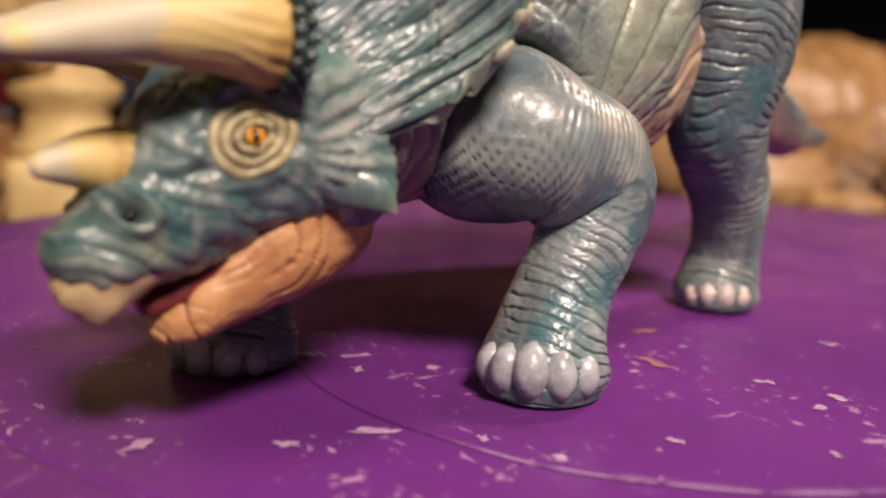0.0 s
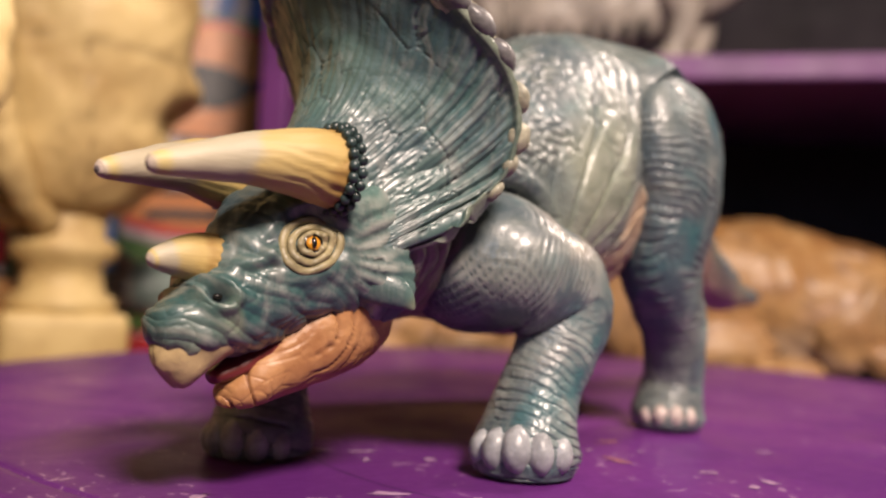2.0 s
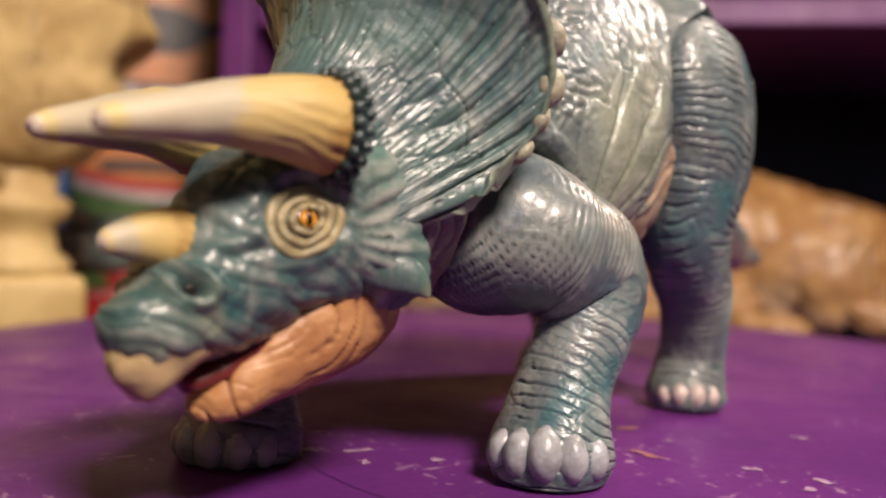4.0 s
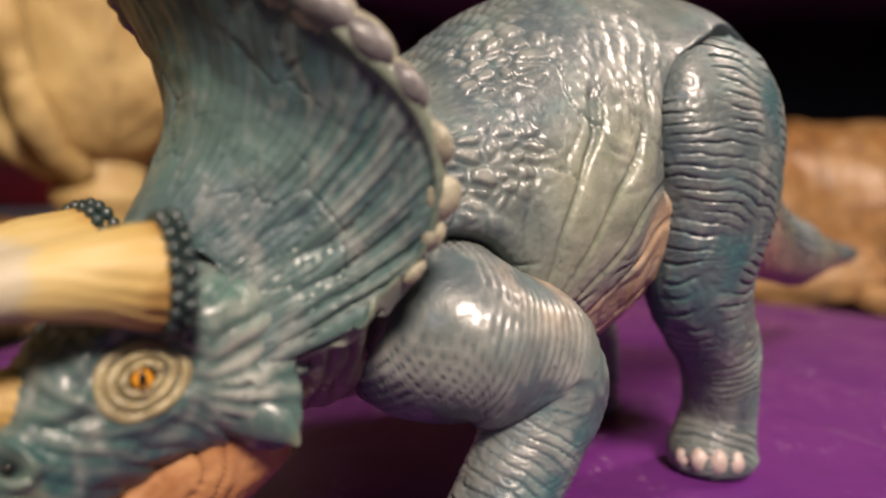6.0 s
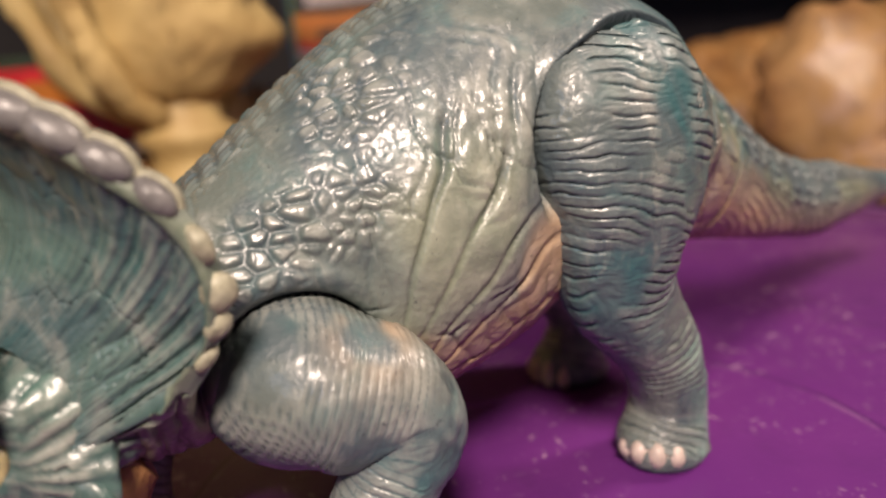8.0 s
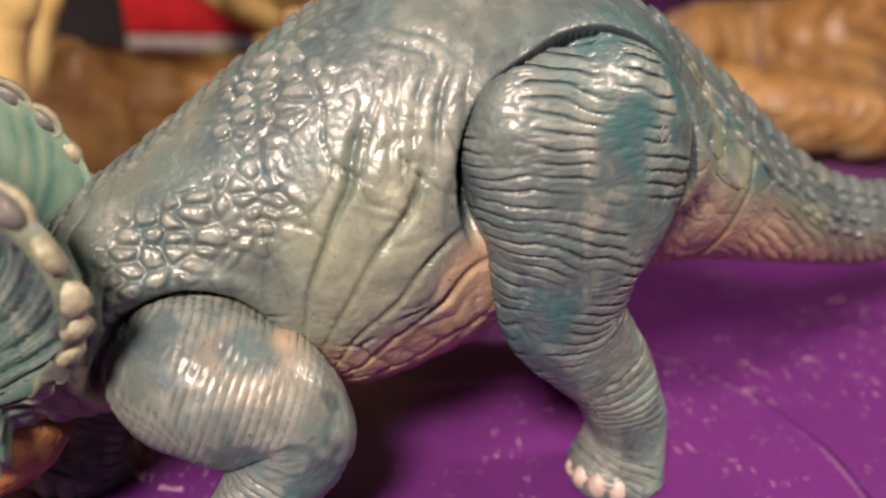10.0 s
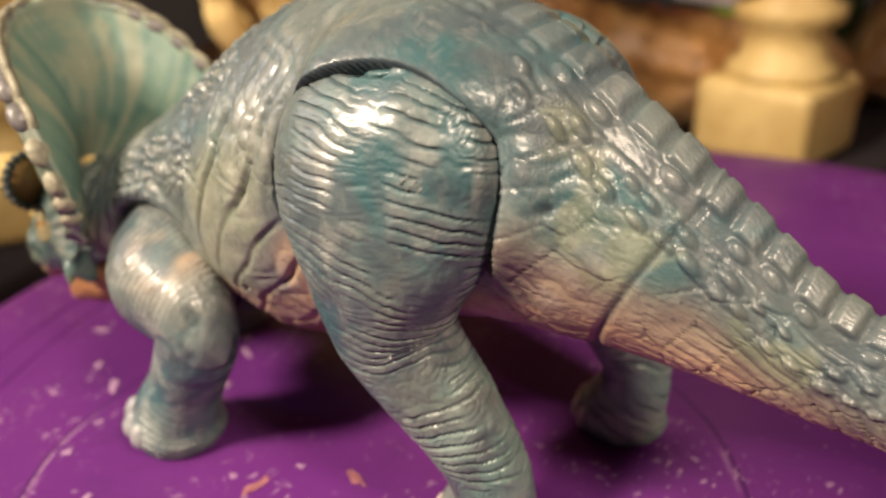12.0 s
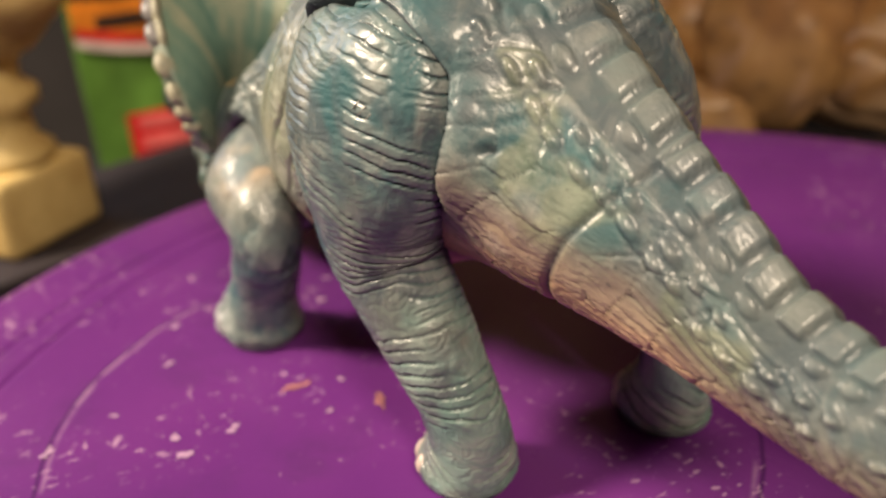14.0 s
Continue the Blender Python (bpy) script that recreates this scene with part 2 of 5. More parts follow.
def resin_cream():
    m, nt, b = material("cream_resin")
    v = coords(nt)
    n1, n2 = noise_tex(nt, v, 18, 5, 0.6), noise_tex(nt, v, 120, 4)
    col = steps(nt, n1, [(0.3, (0.42, 0.29, 0.11)), (0.65, (0.60, 0.46, 0.20))])
    col = mix(nt, steps(nt, n2, [(0.55, (0, 0, 0)), (0.8, (0.5,) * 3)]), col, (0.26, 0.16, 0.06))
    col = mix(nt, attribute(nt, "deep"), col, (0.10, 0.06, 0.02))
    nt.links.new(col, b.inputs["Base Color"])
    b.inputs["Roughness"].default_value = 0.55
    bump(nt, b, n2, 0.3, 0.002)
    return m


cream_mat = resin_cream()


def brown_hide():
    m, nt, b = material("airbrushed_brown_vinyl")
    v = coords(nt)
    n1, n2 = noise_tex(nt, v, 14, 4, 0.6, 0.8), noise_tex(nt, v, 60, 4)
    col = steps(nt, n1, [(0.30, (0.15, 0.065, 0.034)), (0.42, (0.36, 0.18, 0.06)), (0.56, (0.45, 0.26, 0.10)), (0.70, (0.48, 0.31, 0.22))])
    col = mix(nt, steps(nt, n2, [(0.46, (0, 0, 0)), (0.70, (0.50,) * 3)]), col, (0.10, 0.045, 0.028))
    col = mix(nt, attribute(nt, "belly"), col, (0.5, 0.35, 0.22))
    nt.links.new(col, b.inputs["Base Color"])
    b.inputs["Roughness"].default_value = 0.42
    bump(nt, b, n2, 0.4, 0.003)
    return m


brown_mat = brown_hide()

# ---- building helpers


def hashed(ix, iy, iz, seed=0):
    with np.errstate(over="ignore"):
        h = (ix.astype(np.int64) * 374761393 + iy.astype(np.int64) * 668265263 + iz.astype(np.int64) * 2147483647 + seed * 974711) & 0x7FFFFFFF
        h = ((h ^ (h >> 13)) * 1274126177) & 0x7FFFFFFF
        h = (h ^ (h >> 16)) & 0xFFFF
    return h / 65535.0


def vnoise(p, scale, seed=0):
    """Smooth noise in -1..1 at the points p."""
    q = p * scale
    i = np.floor(q).astype(np.int64)
    f = q - i
    f = f * f * (3 - 2 * f)
    out = 0.0
    for dx in (0, 1):
        for dy in (0, 1):
            for dz in (0, 1):
                w = (f[..., 0] if dx else 1 - f[..., 0]) * (f[..., 1] if dy else 1 - f[..., 1]) * (f[..., 2] if dz else 1 - f[..., 2])
                out = out + w * hashed(i[..., 0] + dx, i[..., 1] + dy, i[..., 2] + dz, seed)
    return out * 2 - 1


def fbm(p, scale, octaves=3, seed=0):
    return sum(vnoise(p, scale * 2 ** k, seed + k) * 0.5 ** k for k in range(octaves))


def cells(u, v, seed=0, jitter=0.35):
    """Distance to the nearest cell border-ish: 0 at borders, 1 in the middle, for a jittered grid."""
    iu, iv = np.floor(u), np.floor(v)
    first, second = np.full(u.shape, 9.0), np.full(u.shape, 9.0)
    for du in (-1, 0, 1):
        for dv in (-1, 0, 1):
            cu, cv = iu + du, iv + dv
            x = cu + 0.5 + jitter * (2 * hashed(cu, cv, cu * 0 + 1, seed) - 1)
            y = cv + 0.5 + jitter * (2 * hashed(cu, cv, cu * 0 + 2, seed) - 1)
            d = np.hypot(u - x, v - y)
            second = np.minimum(second, np.maximum(first, d))
            first = np.minimum(first, d)
    return np.clip((second - first) * 1.6, 0, 1)


def ease(x, a, b):
    t = np.clip((x - a) / (b - a), 0, 1)
    return t * t * (3 - 2 * t)


def folds(q, p, warp=0.6, scale=120, seed=0):
    """Rounded skin folds across the coordinate q, with narrow creases between: 0..1."""
    w = q + warp * fbm(p, scale, 2, seed)
    return np.abs(np.sin(np.pi * w)) ** 0.55


def spline(rows, n):
    """Catmull-Rom through the rows, n samples."""
    k = np.array(rows, float)
    k = np.vstack([2 * k[0] - k[1], k, 2 * k[-1] - k[-2]])
    t = np.linspace(0, len(rows) - 1 - 1e-9, n)
    i = t.astype(int)
    f = (t - i)[:, None]
    a, b, c, d = k[i], k[i + 1], k[i + 2], k[i + 3]
    return 0.5 * (2 * b + (c - a) * f + (2 * a - 5 * b + 4 * c - d) * f ** 2 + (3 * b - a - 3 * c + d) * f ** 3)


def grid_mesh(name, P, wrap=True, caps=True):
    """A mesh over a grid of points (rows, ring, 3)."""
    n, m = P.shape[:2]
    idx = np.arange(n * m).reshape(n, m)
    nxt = np.roll(idx, -1, 1) if wrap else idx[:, 1:]
    cur = idx if wrap else idx[:, :-1]
    quads = np.stack([cur[:-1], nxt[:-1], nxt[1:], cur[1:]], -1).reshape(-1, 4)
    faces = quads.tolist()
    if caps and wrap:
        faces.append(idx[0][::-1].tolist())
        faces.append(idx[-1].tolist())
    A, B_, C = (P.reshape(-1, 3)[quads[:, k]] for k in (0, 1, 2))
    mid_ = P.reshape(-1, 3).mean(0)
    if wrap and np.einsum("ij,ij->", np.cross(B_ - A, C - A), A - mid_) < 0:
        faces = [f[::-1] for f in faces]
    me = bpy.data.meshes.new(name)
    me.from_pydata(P.reshape(-1, 3).tolist(), [], faces)
    me.polygons.foreach_set("use_smooth", np.ones(len(me.polygons), bool))
    me.update()
    return me


def put_attribute(me, name, values):
    a = me.attributes.new(name, "FLOAT", "POINT")
    a.data.foreach_set("value", np.ascontiguousarray(values, dtype=np.float32).ravel())


def tube_points(rows, n, m, hint=(0, 0, 1), power=2.0, heading=None):
    """Rings of a tube through rows of centre x, y, z, half width and half height. Returns points, outward directions, s, angle."""
    k = spline(rows, n)
    c = k[:, :3]
    w, h = np.maximum(k[:, 3], 1e-5), np.maximum(k[:, 4], 1e-5)
    tan = np.gradient(c, axis=0)
    tan /= np.linalg.norm(tan, axis=1)[:, None]
    if heading is not None:
        tan = np.broadcast_to(np.array(heading, float), c.shape)
    side = np.cross(tan, np.array(hint, float))
    side /= np.linalg.norm(side, axis=1)[:, None]
    up = np.cross(side, tan)
    th = np.linspace(0, 2 * np.pi, m, endpoint=False)
    ct, st = np.cos(th), np.sin(th)
    power = np.asarray(power, float)
    pw = 2 / (power if power.ndim == 2 else np.broadcast_to(power, (n,))[:, None])
    ct, st = np.sign(ct) * np.abs(ct) ** pw, np.sign(st) * np.abs(st) ** pw
    off = side[:, None] * (w[:, None] * ct)[..., None] + up[:, None] * (h[:, None] * st)[..., None]
    out = side[:, None] * (ct / w[:, None])[..., None] + up[:, None] * (st / h[:, None])[..., None]
    out /= np.linalg.norm(out, axis=2)[..., None] + 1e-12
    s = np.linspace(0, 1, n)[:, None] * np.ones((1, m))
    return c[:, None] + off, out, s, np.ones((n, 1)) * th


def link(name, me, mat, parent=None, label=""):
    ob = new(name, me)
    if mat is not None:
        me.materials.append(mat)
    if parent is not None:
        ob.parent = parent
        ob.matrix_parent_inverse = parent.matrix_world.inverted()
    if label:
        ob["label"] = label
    return ob


def part(name, bm, mat, parent=None, label="", smooth=True):
    me = bpy.data.meshes.new(name)
    bm.to_mesh(me)
    bm.free()
    me.polygons.foreach_set("use_smooth", np.full(len(me.polygons), smooth))
    return link(name, me, mat, parent, label)


def thing(name, at, label, category, group="", kind=""):
    ob = new(name)
    ob.empty_display_size = 0.01
    ob.matrix_world = Matrix.Translation(at)
    bpy.context.view_layer.update()
    return tagged(ob, label, category, group, kind)


def lump_bm(at, radii, turn=(0, 0, 0), rings=14, segs=20, wobble=0.0, seed=0):
    bm = bmesh.new()
    bmesh.ops.create_uvsphere(bm, u_segments=segs, v_segments=rings, radius=1.0)
    m = Matrix.LocRotScale(Vector(at), Euler([radians(a) for a in turn]), Vector(radii))
    for v in bm.verts:
        k = 1 + wobble * noise.noise(v.co * 2.2 + Vector((seed, seed * 1.7, 0)))
        v.co = m @ (v.co * k)
    return bm


def box_bm(size, at=(0, 0, 0), bevel=0.0, segs=2):
    bm = bmesh.new()
    bmesh.ops.create_cube(bm, size=1.0)
    bmesh.ops.scale(bm, vec=size, verts=bm.verts)
    if bevel:
        bmesh.ops.bevel(bm, geom=bm.edges[:], offset=bevel, segments=segs, affect="EDGES", profile=0.6)
    bmesh.ops.translate(bm, vec=at, verts=bm.verts)
    return bm


def lathe_bm(profile, segs=64):
    bm = bmesh.new()
    rings = []
    for r, z in profile:
        rings.append([bm.verts.new((r * math.cos(2 * math.pi * i / segs), r * math.sin(2 * math.pi * i / segs), z)) for i in range(segs)])
    for a, b in zip(rings, rings[1:]):
        for i in range(segs):
            bm.faces.new((a[i], a[(i + 1) % segs], b[(i + 1) % segs], b[i]))
    bm.faces.new(rings[0][::-1])
    bm.faces.new(rings[-1])
    bmesh.ops.recalc_face_normals(bm, faces=bm.faces)
    return bm

# ---- the room: floor, walls and ceiling that close the place


def slab(name, size, at, mat, label, category, bevel=0.0):
    return tagged(part(name, box_bm(size, (0, 0, 0), bevel), mat, smooth=False), label, category, kind="structure"), at


for name, size, at, mat, label, cat in (
    ("floor", (4.2, 4.2, 0.06), (0, 0.4, -0.73), floor_mat, "dark wooden floor of a dim room", "floor"),
    ("ceiling", (4.2, 4.2, 0.06), (0, 0.4, 1.83), room_mat, "plain dim ceiling above the table", "ceiling"),
    ("wall_north", (4.2, 0.08, 2.5), (0, 2.45, 0.55), room_mat, "plain dim painted wall behind the shelves", "wall"),
    ("wall_south", (4.2, 0.08, 2.5), (0, -1.65, 0.55), room_mat, "plain dim painted wall behind the camera", "wall"),
    ("wall_east", (0.08, 4.02, 2.5), (2.05, 0.4, 0.55), room_mat, "plain dim painted side wall", "wall"),
    ("wall_west", (0.08, 4.02, 2.5), (-2.05, 0.4, 0.55), room_mat, "plain dim painted side wall", "wall"),
):
    ob, at = slab(name, size, at, mat, label, cat)
    ob.location = at

# ---- the round purple table
CENTRE = (0.0865, 0.0510)
table = thing("round_table", (CENTRE[0], CENTRE[1], -0.70), "round purple painted table with scratched, chipped top", "table")
prof = [(0.0005, -0.024), (0.264, -0.024), (0.2775, -0.020), (0.2805, -0.012), (0.2795, -0.004), (0.2760, -0.0007), (0.271, 0.0)]
for r in (0.245, 0.232):
    prof += [(r + 0.0030, 0.0), (r + 0.0012, 0.0), (r + 0.0010, -0.0001), (r + 0.0003, -0.0006), (r - 0.0003, -0.0006), (r - 0.0010, -0.0001), (r - 0.0012, 0.0), (r - 0.0030, 0.0)]
prof += [(0.14, 0.0), (0.08, 0.0), (0.03, 0.0), (0.0005, 0.0)]
bm = lathe_bm(prof, 192)
top = part("tabletop", bm, table_mat, table, "purple top with two turned grooves, pale chips and scratches")
top.matrix_world = Matrix.Translation((CENTRE[0], CENTRE[1], 0))
part("pedestal", lathe_bm([(0.17, 0.0), (0.17, 0.02), (0.05, 0.05), (0.032, 0.12), (0.03, 0.45), (0.045, 0.60), (0.12, 0.655), (0.13, 0.676), (0.001, 0.676)], 48), purple_mat, table).matrix_world = Matrix.Translation((CENTRE[0], CENTRE[1], -0.70))

# flakes of pale undercoat bared in the purple paint: x, y, length, heading in degrees
bare_mat = plain("bared_pale_undercoat", (0.34, 0.21, 0.34), 0.5, 0.25, 300, 0.0003)
rust_mat = plain("rust_pink_scrape", (0.26, 0.105, 0.12), 0.5, 0.25, 300, 0.0003)
rng = random.Random(12)
for i, (x, y, size, turn) in enumerate((
    (-0.0555, -0.0090, 0.0080, -16), (-0.0605, -0.0185, 0.0050, -101), (-0.0765, -0.0510, 0.0108, -34), (-0.1155, -0.0330, 0.0098, 24),
    (-0.0930, -0.0475, 0.0064, -51), (0.0600, -0.0695, 0.0054, -68), (0.0155, -0.0770, 0.0050, -53), (0.0200, -0.0930, 0.0052, -90),
    (0.0045, -0.0535, 0.0110, -85), (0.0260, -0.0330, 0.0130, -16), (-0.0445, -0.0265, 0.0058, -59), (-0.0655, -0.0010, 0.0067, -63),
    (-0.0305, -0.0870, 0.0041, -76), (-0.0105, -0.1080, 0.0030, 63), (-0.0020, -0.1275, 0.0060, 153), (-0.0550, -0.0800, 0.0045, 90),
    (0.0105, -0.0930, 0.0045, 158), (0.0225, -0.0485, 0.0032, 72), (-0.0610, -0.0655, 0.0034, 56), (0.0085, -0.0395, 0.0036, 18),
)):
    bm = bmesh.new()
    n = 18
    outline = []
    for k in range(n):
        a = 2 * math.pi * k / n
        r = 1 + 1.0 * (rng.random() - 0.5)
        outline.append(bm.verts.new((0.42 * size * r * math.cos(a), min(0.5, 0.0026 / size) * 0.5 * size * r * math.sin(a) + 0.0004 * math.sin(3 * a + i), 0.00025)))
    bm.faces.new(outline)
    flake = part("paint_flake", bm, rust_mat if i in (8, 9) else bare_mat, top, smooth=False)
    flake.matrix_world = Matrix.Translation((x, y, 0)) @ Matrix.Rotation(math.radians(turn), 4, "Z")

# ---- the triceratops toy: facing -x, its left flank towards -y
toy = thing("triceratops_toy", (0.0, 0.0, 0.0), "teal and grey painted vinyl triceratops toy standing on the purple table", "toy dinosaur")


def skin_mesh(name, P, mat, parent, label="", caps=True, **attrs):
    me = grid_mesh(name, P, True, caps)
    for key in ("belly", "olive", "deep", "relief", "aqua"):
        put_attribute(me, key, attrs.get(key, np.zeros(P.shape[:2])))
    return link(name, me, mat, parent, label)


# hips and shoulders where the limbs plug in: x, z, radius x, radius z
HIP = (0.0500, 0.0965, 0.0274, 0.0292)
SHOULDER = (-0.0378, 0.0545, 0.0200, 0.0216)

TORSO = [
    (-0.0870, -0.0255, 0.0620, 0.0180, 0.0150),
    (-0.0740, -0.0215, 0.0615, 0.0290, 0.0200),
    (-0.0600, -0.0160, 0.0660, 0.0335, 0.0270),
    (-0.0420, -0.0105, 0.0726, 0.0370, 0.0328),
    (-0.0220, -0.0078, 0.0790, 0.0378, 0.0418),
    (0.0000, -0.0066, 0.0835, 0.0394, 0.0503),
    (0.0240, -0.0052, 0.0905, 0.0393, 0.0500),
    (0.0480, -0.0034, 0.0962, 0.0372, 0.0434),
    (0.0720, -0.0009, 0.0937, 0.0330, 0.0366),
    (0.0940, 0.0017, 0.0862, 0.0262, 0.0292),
    (0.1160, 0.0052, 0.0752, 0.0172, 0.0222),
    (0.1380, 0.0086, 0.0640, 0.0124, 0.0156),
    (0.1600, 0.0140, 0.0575, 0.0122, 0.0140),
    (0.1800, 0.0220, 0.0550, 0.0104, 0.0122),
    (0.2000, 0.0295, 0.0528, 0.0080, 0.0094),
    (0.2220, 0.0350, 0.0510, 0.0054, 0.0060),
    (0.2360, 0.0372, 0.0500, 0.0040, 0.0044),
    (0.2440, 0.0380, 0.0499, 0.0023, 0.0025),
    (0.2470, 0.0383, 0.0500, 0.0005, 0.0005),
]


def build_torso():
    # a sharp ridge and flat sides above, rounder below
    upper_half = np.interp(spline(TORSO, 760)[:, 0], [0.02, 0.07, 0.10, 0.16, 0.20], [2.15, 1.72, 1.34, 1.5, 1.9])[:, None]
    P, N, s, th = tube_points(TORSO, 760, 460, power=np.where(np.arange(460)[None, :] < 230, upper_half, 1.95), heading=(1, 0, 0))
    # the side turned away is slimmer behind the hips, where the tail swings out
    mid = spline(TORSO, 760)[:, 1][:, None]
    slim = np.interp(P[..., 0], [0.02, 0.05, 0.085, 0.125, 0.17], [1.0, 0.84, 0.62, 0.68, 1.0])
    P[..., 1] = np.where(P[..., 1] > mid, mid + (P[..., 1] - mid) * slim, P[..., 1])
    # the haunch stands out round the thigh's socket
    hx, hz = (P[..., 0] - HIP[0]) / HIP[2], (P[..., 2] - HIP[1]) / HIP[3]
    he = np.hypot(hx, hz)
    out = np.exp(-((he - 1.05) / 0.34) ** 2) * ease(hz - 0.1 * hx, 0.10, 0.90) * (1 - 0.85 * ease(-hx, 0.45, 0.95)) * ease(mid - P[..., 1], -0.006, 0.016)
    out = np.maximum(out, 0.42 * np.exp(-((he - 1.10) / 0.22) ** 2) * ease(hx, 0.5, 0.9) * ease(hz, -0.7, -0.1) * ease(mid - P[..., 1], -0.006, 0.016))
    P[..., 1] -= 0.0115 * out
    x, y, z = P[..., 0].copy(), P[..., 1].copy(), P[..., 2].copy()
    ring = np.sin(th)
    side = np.abs(np.cos(th))
    arc = np.abs(th - np.pi / 2)
    arc = np.minimum(arc, 2 * np.pi - arc)
    d = np.zeros(x.shape)
    relief = np.zeros(x.shape)
    # bands across the spine and tail, with a nub at each end
    gap = np.linalg.norm(np.diff(P, axis=1, append=P[:, :1]), axis=2)
    run = np.cumsum(gap, axis=1) - gap
    across = run - run[:, 115:116]
    across = np.where(across > 0.5 * gap.sum(1)[:, None], across - gap.sum(1)[:, None], across)
    pitch = np.interp(x, [-0.06, 0.03, 0.07, 0.09, 0.15, 0.22], [0.0042, 0.0048, 0.0074, 0.0080, 0.0066, 0.0046])
    u = np.cumsum(np.r_[[np.zeros(x.shape[1])], np.diff(x, axis=0) / pitch[1:]], axis=0)
    size = np.interp(x, [-0.06, 0.05, 0.09, 0.15, 0.2], [0.80, 0.85, 1.0, 0.80, 0.55])
    aw = np.abs(across) / size
    uu = u + 0.06 * fbm(P, 60, 2, 3) + 14.0 * np.abs(across)
    row = np.floor(uu)
    fu = np.abs(uu % 1 - 0.5) * 2
    sd = np.sign(across)
    end = 0.0098 + 0.0022 * (hashed(row, sd, row * 0 + 4, 9) - 0.5)
    bar = 1 - ease(aw, end - 0.0014, end)
    nub_on = (hashed(row, sd, row * 0 + 6, 9) > 0.25) * (x > 0.04)
    nub = nub_on * np.clip(1 - (((aw - end - 0.0022) / 0.0022) ** 2 + (fu / 0.62) ** 2), 0, 1) ** 0.5
    flat_ = 1 - ease(fu, 0.50, 0.86)
    plate = np.maximum(bar * flat_, nub)
    fv = np.abs((across / 0.0044) % 1 - 0.5) * 2
    tile = (1 - ease(fu, 0.45, 0.85)) * (1 - ease(fv, 0.45, 0.85)) * (0.5 + 0.5 * hashed(row, np.floor(across / 0.0044), row * 0 + 8, 9)) * (1 - ease(aw, 0.012, 0.0145))
    fore = 1 - ease(x, 0.040, 0.062)
    plate = plate * (1 - fore) + tile * fore
    bar = bar * (1 - fore)
    on = 1 - ease(aw, 0.0150, 0.0165)
    high = np.interp(x, [-0.06, 0.0, 0.05, 0.09, 0.16, 0.21], [0.0009, 0.0011, 0.0008, 0.0009, 0.0008, 0.0003])
    d += on * (plate - 0.40) * high + on * high * 0.6 * bar * ease(hashed(row, sd, row * 0 + 2, 5), 0.3, 1.0) * flat_
    relief += on * plate * 0.24
    darkening = on * (0.45 - 0.25 * plate) * ease(x, 0.05, 0.09)
    # pebbled scales behind the shoulder
    peb = cells(P[..., 0] / 0.0050 + 0.6 * fbm(P, 70, 2, 5), (np.arctan2(z - 0.08, np.abs(y - 0.005)) * 0.05) / 0.0036, 7, 0.48)
    pm = ease(z - 0.35 * x, 0.086, 0.100) * (1 - ease(x, -0.022, 0.010)) * ease(x, -0.056, -0.046) * (1 - on)
    some = ease(fbm(P, 60, 2, 8), -0.35, 0.15)
    d += pm * some * (ease(peb, 0.15, 0.7) - 0.4) * 0.0012
    relief += pm * some * ease(peb, 0.4, 0.8)
    # long slack folds down the flank, running to the belly
    fl = np.exp(-((x - 0.006) / 0.020) ** 2) * (1 - ease(z, 0.100, 0.126)) * ease(z, 0.032, 0.050) * ease(side, 0.35, 0.75)
    fan = np.arctan2(z - 0.040, x + 0.018 + 0.35 * (z - 0.04))
    f1 = ease(np.abs(np.sin(np.pi * (fan * 5.6 + 0.55 * fbm(P, 40, 2, 11)))), 0.0, 0.42)
    f1 = 1 - (1 - f1) * (0.35 + 0.65 * ease(fbm(P, 42, 2, 13), -0.25, 0.2))
    d += fl * (f1 - 0.6) * 0.0020
    relief += fl * ease(f1, 0.75, 1.0) * 0.7
    darkening = np.maximum(darkening, fl * (1 - ease(f1, 0.1, 0.5)) * 0.5)
    # slack ridges running down in front of the haunch
    rg = np.exp(-(((x - 0.016) / 0.012) ** 2 + ((z - 0.108) / 0.016) ** 2)) * ease(side, 0.2, 0.5)
    f5 = folds((x - 0.25 * (z - 0.1)) / 0.0052, P, 0.5, 60, 15)
    d += rg * (f5 - 0.6) * 0.0012
    relief += rg * ease(f5, 0.7, 1.0) * 0.8
    # crossing veins over the flank
    vm = ease(x, -0.034, -0.020) * (1 - ease(x, 0.016, 0.030)) * (1 - ease(z, 0.108, 0.122)) * ease(z, 0.045, 0.060) * ease(side, 0.35, 0.7)
    vein = cells((0.9 * x + 0.45 * z) / 0.0125 + 0.6 * fbm(P, 55, 2, 94), (0.9 * z - 0.45 * x) / 0.0240, 95, 0.48)
    vg = (1 - ease(vein, 0.0, 0.10)) * ease(fbm(P, 50, 2, 96), -0.30, 0.10)
    d -= vm * vg * 0.0009
    darkening = np.maximum(darkening, vm * vg * 0.45)
    # the bulging flank patch between shoulder and thigh
    bulge = np.exp(-(((x - 0.002 - 0.30 * (z - 0.085)) / 0.019) ** 2 + ((z - 0.080) / 0.026) ** 2) ** 2) * ease(side, 0.4, 0.8)
    d += bulge * 0.0022
    # creases in front of the thigh and over the hip
    hx, hz = (x - HIP[0]) / HIP[2], (z - HIP[1]) / HIP[3]
    he = np.hypot(hx, hz)
    upper = ease(hz, -0.55, -0.05) * ease(side, 0.2, 0.5)
    d += upper * (0.0006 * np.exp(-((he - 1.17) / 0.18) ** 2) - 0.0095 * (1 - ease(np.abs(he - 1.005), 0.022, 0.046)))
